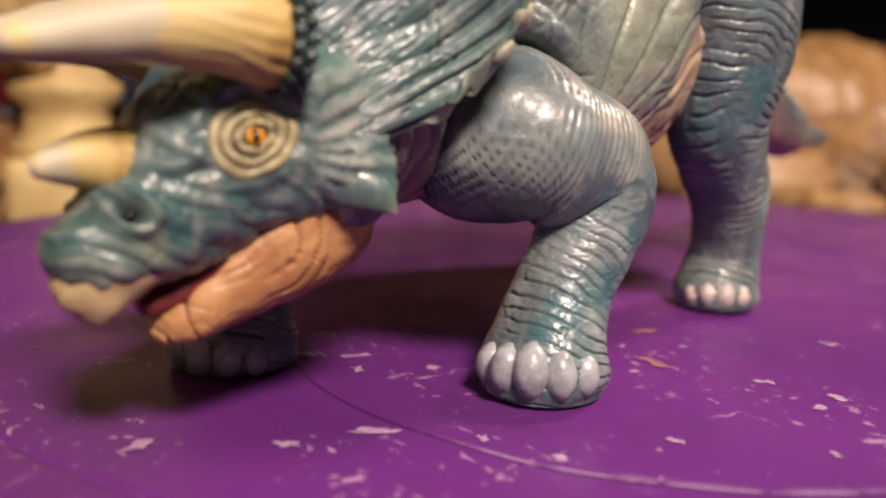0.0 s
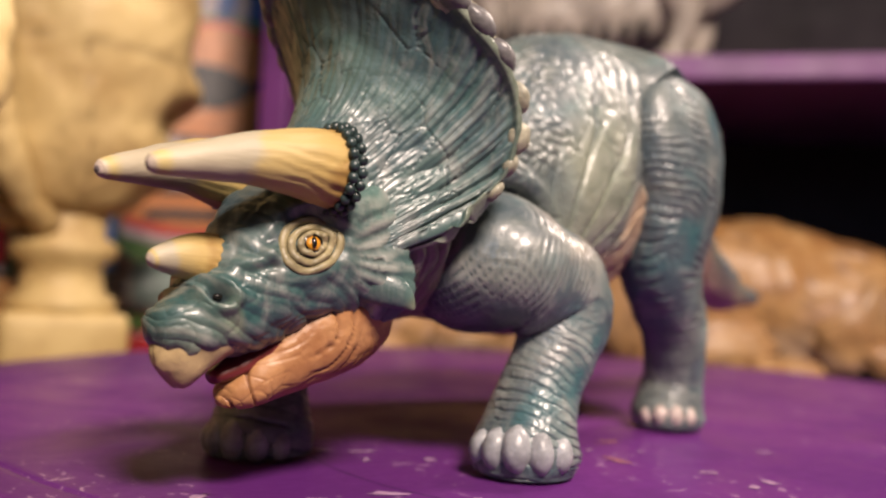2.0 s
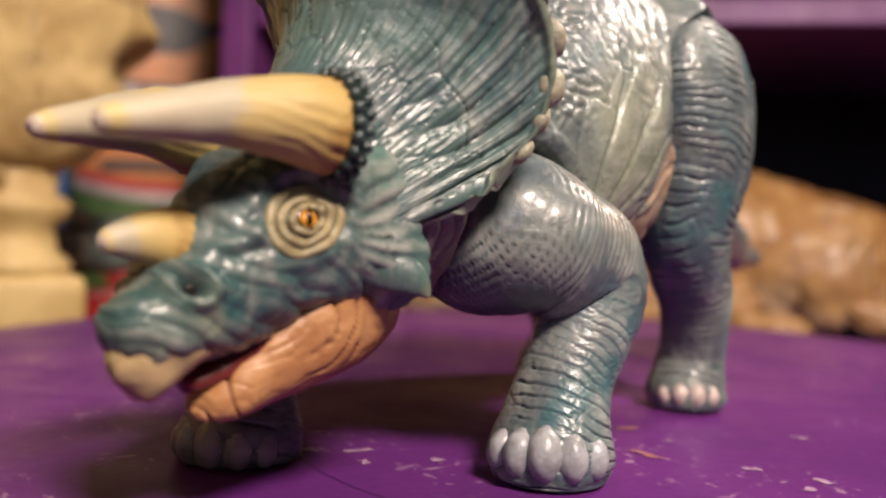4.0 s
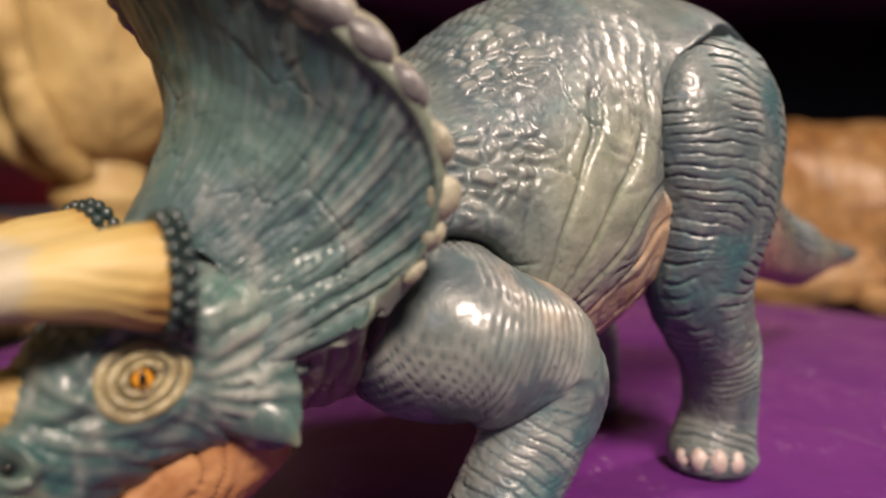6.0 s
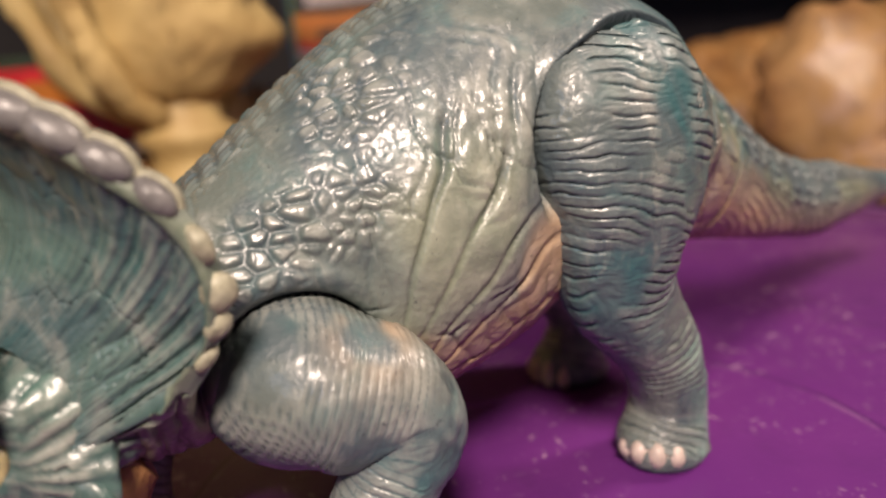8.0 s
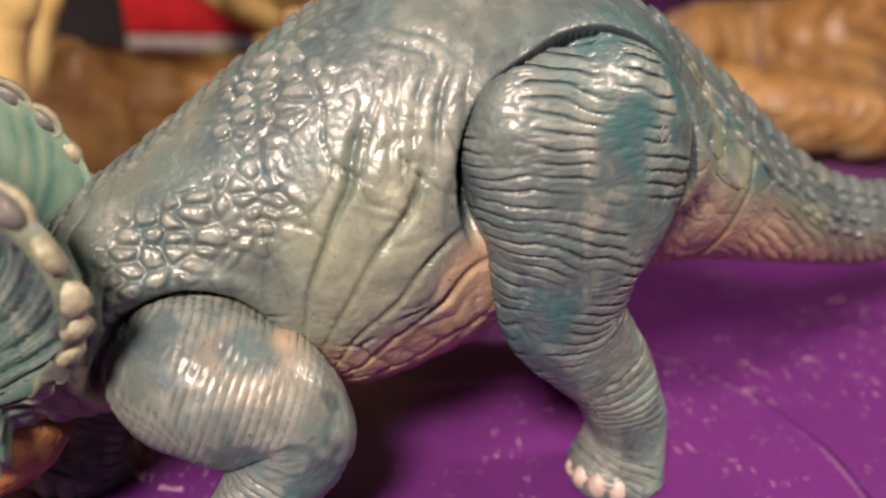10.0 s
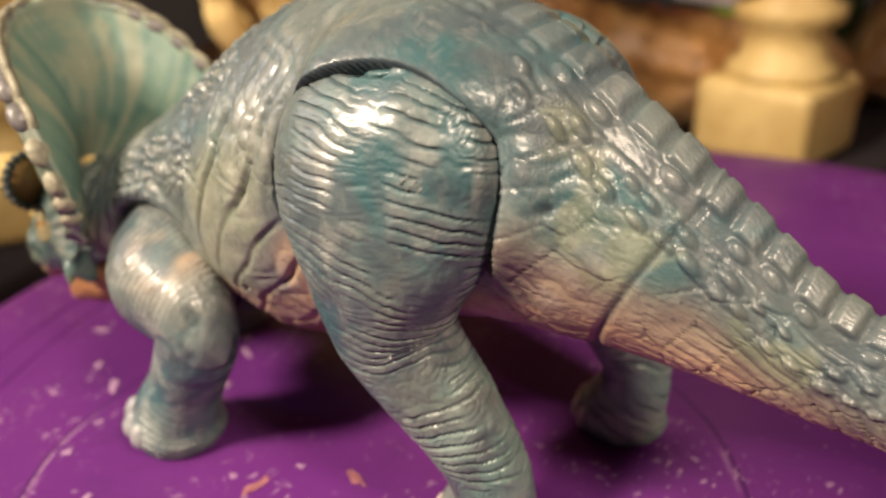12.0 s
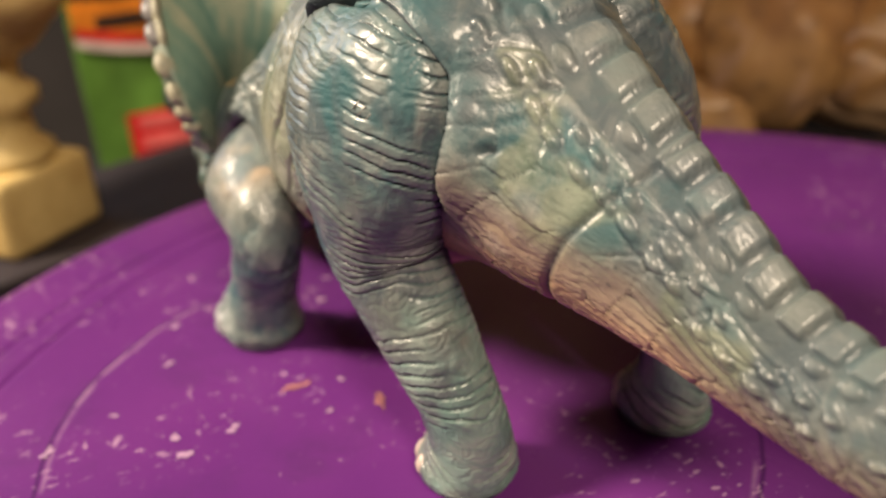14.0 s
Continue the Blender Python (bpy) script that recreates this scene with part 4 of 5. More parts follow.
def cone(name, rows, mat, label, seed, n=90, m=72, ridge=0.0006, hint=(0, 0, 1), sunk=0.0):
    P, N, s, th = tube_points(rows, n, m, hint)
    d = (folds(th * 9 / np.pi + 0.9 * fbm(P, 60, 2, seed), P, 0.3, 150, seed) - 0.6) * ridge * (1 - ease(s, 0.05, 0.42)) + fbm(P, 110, 2, seed) * 0.0004 * (1 - 0.8 * s)
    me = grid_mesh(name, P + N * d[..., None])
    put_attribute(me, "along", np.clip((s - sunk) / (1 - sunk), 0, 1))
    put_attribute(me, "olive", ease(s, 0.62, 0.95))
    for key in ("belly", "deep", "relief"):
        put_attribute(me, key, s * 0)
    return link(name, me, mat, toy, label)


for sgn in (1, -1):
    horn = cone("brow_horn", [hdrow(0.0325, sgn * 0.0170, 0.0735, 0.0084, 0.0086), hdrow(0.0400, sgn * 0.0158, 0.0738, 0.0074, 0.0075), hdrow(0.0520, sgn * 0.0133, 0.0730, 0.0054, 0.0054), hdrow(0.0630, sgn * 0.0108, 0.0711, 0.0035, 0.0035), hdrow(0.0697, sgn * 0.0094, 0.0698, 0.0022, 0.0022), hdrow(0.0714, sgn * 0.0091, 0.0694, 0.0013, 0.0013), hdrow(0.0719, sgn * 0.0090, 0.0693, 0.0002, 0.0002)], horn_mat, "long ivory brow horn, ochre at its base", 261 + sgn)
    axis = (hd(0.052, sgn * 0.0133, 0.073) - hd(0.0325, sgn * 0.017, 0.0735)).normalized()
    e1 = axis.cross(Vector((0, 0, 1))).normalized()
    e2 = e1.cross(axis)
    for row in range(2):
        for i in range(22):
            t = 2 * math.pi * (i + 0.5 * row) / 22
            c = hd(0.0322 - 0.0022 * row, sgn * 0.0170, 0.0735) + (e1 * math.cos(t) + e2 * math.sin(t)) * (0.0091 + 0.0004 * row)
            part("bead", lump_bm(c, (0.00125, 0.00125, 0.0013), (0, 0, 0), 7, 9), bead_mat, horn)
    # eye: nested lids round an amber iris with an upright pupil
    c0, nrm = eye_place(sgn)
    q = nrm.to_track_quat("Z", "Y").to_matrix().to_4x4()
    eye = part("eye", lump_bm((0, 0, 0), (0.0021, 0.0019, 0.0017), (0, 0, 0), 16, 24), amber_mat, toy, "amber eye in concentric wrinkled lids")
    eye.matrix_world = Matrix.Translation(c0 + nrm * 0.0002) @ q
    bpy.context.view_layer.update()
    rim_bm = lathe_bm([(0.0018, -0.0006), (0.0024, 0.0004), (0.0023, 0.0012), (0.0019, 0.0017), (0.0017, 0.0016), (0.0019, 0.0004)], 28)
    part("eye_outline", rim_bm, black_mat, eye).matrix_world = Matrix.Translation(c0 - nrm * 0.0001) @ q
    pup = part("pupil", lump_bm((0, 0, 0), (0.0007, 0.0014, 0.0006), (0, 0, 0), 8, 12), black_mat, eye)
    pup.matrix_world = Matrix.Translation(c0 + nrm * 0.0016) @ q
    for k, (R, rr, lift) in enumerate(((0.0026, 0.0008, 0.0010), (0.0043, 0.0009, 0.0003), (0.0061, 0.0010, -0.0003))):
        t = np.linspace(0, 2 * np.pi, 72, endpoint=False)
        v = np.linspace(0, 2 * np.pi, 12, endpoint=False)
        wob = 1 + 0.06 * np.sin(2 * t + 0.7 * k) + 0.035 * np.sin(3 * t + k) + 0.008 * np.sin(7 * t + 2 * k)
        T, V = np.meshgrid(t, v, indexing="ij")
        W = wob[:, None]
        X = np.stack([(R * W + rr * np.cos(V)) * np.cos(T) * (1.12 if k < 2 else 1.06), (R * W + rr * np.cos(V)) * np.sin(T) * (0.84 + 0.06 * k), rr * np.sin(V) * (0.8 + 0.25 * np.sin(4 * T + k)) + lift + 0.0003 * np.sin(5 * T + k)], -1)
        X = np.concatenate([X, X[:1]], 0)
        lid = link("eyelid", grid_mesh("eyelid", X, True, False), eye_rim_mat, eye)
        lid.matrix_world = Matrix.Translation(c0) @ q @ Matrix.Rotation(0.35 * sgn, 4, "Z")
    # black lump set in the nostril, its colour giving the hole's shade
    part("nostril", lump_bm(hd(0.0535, sgn * 0.0081, 0.0446), (0.0011, 0.0009, 0.0008), (0, 0, 0), 10, 14), black_mat, head, "black lump that stands for the dark of the nostril hole")
    # cheek spike
    cone("cheek_spike", [hdrow(0.0200, sgn * 0.0176, 0.0490, 0.0030, 0.0046), hdrow(0.0162, sgn * 0.0220, 0.0473, 0.0027, 0.0042), hdrow(0.0141, sgn * 0.0246, 0.0453, 0.0018, 0.0027), hdrow(0.0128, sgn * 0.0262, 0.0432, 0.0005, 0.0005)], head_skin, "short cheek spike, pale at its tip", 271 + sgn, 40, 36, 0.0003)

cone("nose_horn", [hdrow(0.0440, 0.0, 0.0500, 0.0064, 0.0060), hdrow(0.0500, 0.0, 0.0518, 0.0062, 0.0060), hdrow(0.0560, 0.0, 0.0526, 0.0048, 0.0048), hdrow(0.0614, 0.0, 0.0522, 0.0029, 0.0030), hdrow(0.0640, 0.0, 0.0517, 0.0018, 0.0018), hdrow(0.0649, 0.0, 0.0515, 0.0003, 0.0003)], horn_mat, "short ivory nose horn with a streaked ochre base", 281, ridge=0.0008, sunk=0.30)


# ---- the frill: a dished fan, swept back at its sides and leaning forward at its top
def frill_edge(phi):
    s_, c_ = np.sin(phi), np.cos(phi)
    b = np.where(s_ > 0, 0.0392, 0.0340) * np.sign(s_) * np.abs(s_) ** 0.78
    z = 0.0935 + 0.0340 * np.sign(c_) * np.abs(c_) ** 0.90
    z = z - 0.0058 * ease(np.abs(phi), 2.08, 2.50)
    a = np.interp(np.abs(phi), [2.1, 2.2, 2.3, 2.4, 2.47, 2.52], [0.0, 0.0002, 0.0012, 0.0034, 0.0060, 0.0085]) - 0.0090 + 20.0 * (np.maximum(z, 0.066) - 0.0840) ** 2
    return a, b, z


def build_frill():
    n, m = 110, 360
    phi = np.linspace(-2.52, 2.52, m)[None, :] * np.ones((n, 1))
    u = np.linspace(0, 1, n)[:, None] * np.ones((1, m))
    ea, eb, ez = frill_edge(phi)
    scallop = 1 + 0.018 * np.abs(np.cos(phi * 4.35)) * ease(u, 0.8, 1.0)
    low_ = ease(np.abs(phi), 0.9, 2.1)
    ia = (0.0280 - 0.010 * np.sin(phi) ** 2) * (1 - low_) + 0.0190 * low_
    ib = 0.0140 * np.sin(phi) * (1 - low_) + np.sign(phi) * 0.0170 * low_
    dip_ = ease(np.abs(phi), 2.0, 2.52)
    iz = (0.0705 + 0.0080 * np.cos(phi)) * (1 - low_) + (0.0570 - 0.0030 * dip_) * low_
    k = u ** 1.25
    b = ib + (eb * scallop - ib) * (0.35 * u + 0.65 * k)
    z = iz + (ez - iz) * scallop * u
    a = ia + (ea - ia) * u - 0.010 * np.sin(np.pi * u) * (0.5 + 0.5 * np.cos(phi))
    P = np.array(HEAD) + a[..., None] * np.array(FWD) + b[..., None] * np.array(LFT) + z[..., None] * np.array((0, 0, 1.0))
    du, dp = np.gradient(P, axis=0), np.gradient(P, axis=1)
    N = np.cross(dp, du)
    N /= np.linalg.norm(N, axis=2)[..., None] + 1e-12
    if (N[n // 2, m // 2] @ np.array(FWD)) < 0:
        N = -N
    # ribs running out from the brow, deeper at the cheeks, and fine cross cracks
    q = phi * 4.2 + 0.42 * fbm(P, 26, 2, 301)
    rib = folds(q, P, 0.30, 60, 302)
    rib2 = folds(phi * 14 + 0.55 * fbm(P, 30, 2, 303), P, 0.12, 90, 304)
    low = ease(np.abs(phi), 0.75, 1.5)
    fade = (0.50 + 0.50 * ease(u, 0.0, 0.30)) * (1 - ease(u, 0.86, 0.97))
    patchy = ease(fbm(P, 40, 2, 309), -0.4, 0.3)
    line_ = 1 - ease(np.abs(np.sin(np.pi * (phi * 7 + 0.45 * fbm(P, 40, 2, 312)))), 0.0, 0.13)
    line_ = line_ * ease(fbm(P, 45, 2, 313), -0.2, 0.25)
    split = (1 - ease(cells(phi * 4.2 + 0.3 * fbm(P, 60, 2, 314), u * 4.6, 305, 0.45), 0.0, 0.07)) * ease(fbm(P, 38, 2, 315), -0.1, 0.25)
    thin = fade * np.maximum(line_, split)
    d = fade * ((rib - 0.65) * (0.0004 + 0.0015 * low) * ease(u, 0.08, 0.50) + (rib2 - 0.6) * (0.00026 + 0.0005 * low * patchy)) - 0.0007 * thin
    d += fbm(P, 120, 3, 306) * 0.0004
    thick = 0.0016 + 0.0015 * (1 - u) + 0.0012 * np.exp(-((u - 0.97) / 0.03) ** 2)
    shut = ease(2.52 - np.abs(phi), 0.0, 0.10)
    thick, d = thick * shut, d * shut
    F = P + N * (thick + d)[..., None]
    B = P - N * (thick + shut * fade * fbm(P, 70, 3, 308) * 0.0003)[..., None]
    G = np.concatenate([F, B[::-1]], 0)
    me = grid_mesh("frill", G, False, False)
    zero = np.zeros((n, m))
    relief = np.concatenate([np.clip(fade * low * ease(rib, 0.85, 1) * 0.5 * ease(u, 0.1, 0.5) + (0.10 + 0.32 * low * patchy) * ease(rib2, 0.9, 1), 0, 1), (0.45 + 0.5 * ease(fbm(P * np.array((1, 1, 0.3)), 60, 3, 311), -0.3, 0.5))[::-1]], 0)
    edge = np.concatenate([ease(u, 0.93, 0.985) * 0.7, (ease(u, 0.9, 0.98) * (0.45 + 0.4 * fbm(P, 160, 2, 316)))[::-1]], 0)
    put_attribute(me, "relief", relief)
    put_attribute(me, "belly", np.concatenate([zero, zero], 0))
    put_attribute(me, "olive", edge)
    # rib troughs and cracks carry their shade in the colour
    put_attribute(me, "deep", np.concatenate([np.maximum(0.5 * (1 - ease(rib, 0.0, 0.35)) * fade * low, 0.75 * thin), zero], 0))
    streak = 0.5 + 0.32 * fbm(np.stack([phi * 4.0, u * 0.35, 0 * u], -1), 1.6, 3, 317)
    put_attribute(me, "ray", np.clip(np.concatenate([streak, streak[::-1]], 0), 0, 1))
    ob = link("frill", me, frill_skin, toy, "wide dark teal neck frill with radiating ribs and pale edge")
    me.materials.append(frill_back_mat)
    me.polygons.foreach_set("material_index", np.repeat((np.arange(2 * n - 1) >= n).astype(np.int32), m - 1))
    # knobs set round the rim
    half = [0.20, 0.39, 0.56, 0.71, 0.88, 1.08, 1.30, 1.54, 1.77, 1.98, 2.17]
    at = [-p for p in half[::-1]] + [0.0] + half
    for i, p in enumerate(at):
        ea, eb, ez = (float(w) for w in frill_edge(np.array(p)))
        c = hd(ea, eb, ez)
        ea2, eb2, ez2 = (float(w) for w in frill_edge(np.array(p + 0.05)))
        t = (hd(ea2, eb2, ez2) - c).normalized()
        size = 0.0030 - 0.0007 * (abs(p) > 1.9) + 0.0014 * math.exp(-((abs(p) - 0.8) / 0.45) ** 2)
        q = t.to_track_quat("X", "Z").to_matrix().to_4x4()
        bm = lump_bm((0, 0, 0), (size * 1.35, 0.0034, size * 0.74), (0, 0, 0), 12, 18, 0.12, i)
        k = part("frill_knob", bm, knob_mat if abs(p) < 1.45 else cream_rim, ob)
        k.matrix_world = Matrix.Translation(c) @ q
        if abs(p) > 1.45:
            continue
        # pale socket round each knob
        bm = bmesh.new()
        rr = []
        for j in range(24):
            an = 2 * math.pi * j / 24
            rr.append([bm.verts.new((math.cos(an) * (size * 1.38 + 0.0012 * math.cos(w)), 0.0016 + 0.0014 * math.sin(w), math.sin(an) * (size * 0.76 + 0.0012 * math.cos(w)))) for w in (0, 1.57, 3.14, 4.71)])
        for j in range(24):
            for w in range(4):
                bm.faces.new((rr[j][w], rr[(j + 1) % 24][w], rr[(j + 1) % 24][(w + 1) % 4], rr[j][(w + 1) % 4]))
        sk = part("knob_socket", bm, cream_rim, ob)
        sk.matrix_world = Matrix.Translation(c) @ q


build_frill()

# ---- behind the table: shelf unit, packages, goblets and figures
POST = Vector((0.200, 0.550, 0.0))
ALONG, INTO = Vector((0.622, -0.783, 0.0)), Vector((0.783, 0.622, 0.0))
TURN = math.degrees(math.atan2(ALONG.y, ALONG.x))


def unit_at(u, v, z):
    return POST + ALONG * u + INTO * v + Vector((0, 0, z))


def board(parent, name, size, u, v, z, mat):
    ob = part(name, box_bm(size, (0, 0, 0), 0.003), mat, parent, smooth=False)
    ob.matrix_world = Matrix.Translation(unit_at(u, v, z)) @ Matrix.Rotation(math.radians(TURN), 4, "Z")
    return ob


shelf = thing("shelf_unit", tuple(unit_at(0.3, 0.15, -0.70)), "purple painted shelf unit with dark bays behind the table", "shelf")
board(shelf, "side_panel", (0.030, 0.34, 1.60), 0.0, 0.17, 0.10, purple_mat)
board(shelf, "side_panel", (0.030, 0.34, 1.60), 0.78, 0.17, 0.10, purple_mat)
board(shelf, "shelf_board", (0.744, 0.33, 0.024), 0.39, 0.168, 0.262, purple_mat)
board(shelf, "shelf_board", (0.744, 0.33, 0.024), 0.39, 0.168, -0.040, purple_mat)
board(shelf, "shelf_board", (0.744, 0.33, 0.024), 0.39, 0.168, 0.620, purple_mat)
# near-black panel closing the back of the bays
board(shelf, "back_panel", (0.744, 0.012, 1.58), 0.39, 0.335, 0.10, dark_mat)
# the low bench on which the packages and goblets stand
for size, at, yaw in (
    ((0.26, 0.34, 0.63), (-0.060, 0.505, -0.355), -16),
    ((0.59, 0.34, 0.574), (0.3360, 0.9010, -0.383), 38.5),
    ((0.50, 0.16, 0.618), (0.0560, 0.835, -0.361), 80),
    ((0.50, 0.20, 0.608), (-0.245, 0.372, -0.356), 37),
    ((0.26, 0.10, 0.65), (0.240, 0.395, -0.345), -28),
    ((0.10, 0.11, 0.612), (-0.212, 0.191, -0.364), 25),
    ((0.42, 0.14, 0.612), (-0.374, -0.040, -0.364), 110),
    ((0.50, 0.18, 0.55), (-0.580, 0.010, -0.395), 80),
):
    bench = thing("low_bench", (at[0], at[1], at[2] - size[2] / 2), "low dark bench beside the round table", "bench", "benches round the table")
    m = Matrix.Translation(at) @ Matrix.Rotation(math.radians(yaw), 4, "Z")
    part("top_board", box_bm((size[0], size[1], 0.020), (0, 0, size[2] / 2 - 0.010), 0.004), dark_mat, bench, smooth=False).matrix_world = m
    for y in (-1, 1):
        part("apron", box_bm((size[0] - 0.02, 0.014, 0.10), (0, y * (size[1] / 2 - 0.016), size[2] / 2 - 0.0705), 0.002), dark_mat, bench, smooth=False).matrix_world = m
    for x in (-1, 1):
        part("end_panel", box_bm((0.016, size[1] - 0.05, size[2] - 0.0205), (x * (size[0] / 2 - 0.022), 0, -0.01025), 0.002), dark_mat, bench, smooth=False).matrix_world = m

red_mat = plain("red_printed_card", (0.50, 0.015, 0.02), 0.4, 0.2, 30, 0.0003)
orange_mat = plain("orange_printed_card", (0.60, 0.19, 0.02), 0.4, 0.25, 22, 0.0003)
green_mat = plain("green_printed_card", (0.09, 0.20, 0.035), 0.4, 0.3, 25, 0.0003)
white_mat = plain("white_printed_card", (0.62, 0.52, 0.50), 0.4, 0.15, 60, 0.0003)
ink_mat = plain("black_print", (0.015, 0.012, 0.012), 0.45, 0.2, 60, 0.0003)


def flat(points, depth=0.0012):
    bm = bmesh.new()
    f = bm.faces.new([bm.verts.new((x, 0.0, z)) for x, z in points])
    r = bmesh.ops.extrude_face_region(bm, geom=[f])
    bmesh.ops.translate(bm, vec=(0, -depth, 0), verts=[v for v in r["geom"] if isinstance(v, bmesh.types.BMVert)])
    bmesh.ops.recalc_face_normals(bm, faces=bm.faces)
    return bm


def oval(cx, cz, rx, rz, n=28, a0=0.0, a1=2 * math.pi):
    return [(cx + rx * math.cos(a0 + (a1 - a0) * i / n), cz + rz * math.sin(a0 + (a1 - a0) * i / n)) for i in range(n)]


def package(at, yaw, size=1.0, w=0.165, h=0.34, d=0.07):
    """A printed toy package: orange over green, a curved red and white band, a red foot."""
    box = thing("toy_package", at, "printed cardboard toy package in orange, green and red", "package")
    m = Matrix.Translation(at) @ Matrix.Rotation(math.radians(yaw), 4, "Z") @ Matrix.Scale(size, 4)

    def add(name, bm, mat, y=0.0, label=""):
        ob = part(name, bm, mat, box, label, smooth=False)
        ob.matrix_world = m @ Matrix.Translation((0, y, 0))

    add("carton", box_bm((w, d, h), (0, d / 2, h / 2), 0.002), green_mat)
    k = w / 2 - 0.004
    top = h - 0.004
    add("red_edge", flat(oval(0.0, h * 0.79, 0.076, 0.068, 36)), red_mat, -0.0006)
    add("orange_panel", flat(oval(-0.003, h * 0.79, 0.070, 0.062, 36)), orange_mat, -0.0016)
    add("dark_shape", flat(oval(-0.012, h * 0.80, 0.040, 0.022, 11) + []), ink_mat, -0.0025)
    add("dark_shape", flat([(0.0, h * 0.74), (0.05, h * 0.83), (0.052, h * 0.85), (-0.01, h * 0.79)]), ink_mat, -0.0028)
    add("label_strip", flat([(-k, h * 0.50), (k - 0.017, h * 0.50), (k - 0.017, h * 0.66), (-k, h * 0.66)]), ink_mat, -0.0030)
    for i, (x0, x1, z0, z1) in enumerate(((-k + 0.004, -0.028, 0.585, 0.645), (-0.022, 0.030, 0.585, 0.65), (-k + 0.012, 0.010, 0.515, 0.565), (0.018, 0.050, 0.52, 0.56))):
        add("label_bar", flat([(x0, h * z0), (x1, h * (z0 + 0.006)), (x1, h * z1), (x0, h * (z1 - 0.006))]), white_mat, -0.0042)
    arc = [(x, h * 0.335 + 1.9 * x * x + 0.028 * (x + k)) for x in np.linspace(-k, k, 18)]
    add("orange_strip", flat([(-k, h * 0.495)] + [(x, z + 0.020) for x, z in arc] + [(k, h * 0.495)]), orange_mat, -0.0026)
    add("dark_text", flat([(-k + 0.02, h * 0.425), (k - 0.05, h * 0.435), (k - 0.05, h * 0.465), (-k + 0.02, h * 0.455)]), ink_mat, -0.0040)
    add("red_band", flat([(x, z + 0.012) for x, z in arc] + [(x, z + 0.021) for x, z in arc[::-1]]), red_mat, -0.0034)
    add("white_band", flat([(x, z + 0.004) for x, z in arc] + [(x, z + 0.012) for x, z in arc[::-1]]), white_mat, -0.0030)
    add("round_badge", flat(oval(0.006, h * 0.255, 0.014, 0.014)), white_mat, -0.0030)
    add("badge_mark", flat(oval(0.006, h * 0.255, 0.004, 0.009)), red_mat, -0.0044)
    add("red_panel", flat([(-0.05, h * 0.07), (0.052, h * 0.09), (0.052, h * 0.21), (-0.05, h * 0.19)]), red_mat, -0.0030)
    for z in (0.095, 0.150):
        add("panel_bar", flat([(-0.040, h * z), (0.044, h * (z + 0.015)), (0.044, h * (z + 0.045)), (-0.040, h * (z + 0.03))]), plain_rose, -0.0046)
    return box


plain_rose = plain("rose_printed_bar", (0.60, 0.12, 0.12), 0.4, 0.15, 40, 0.0003)


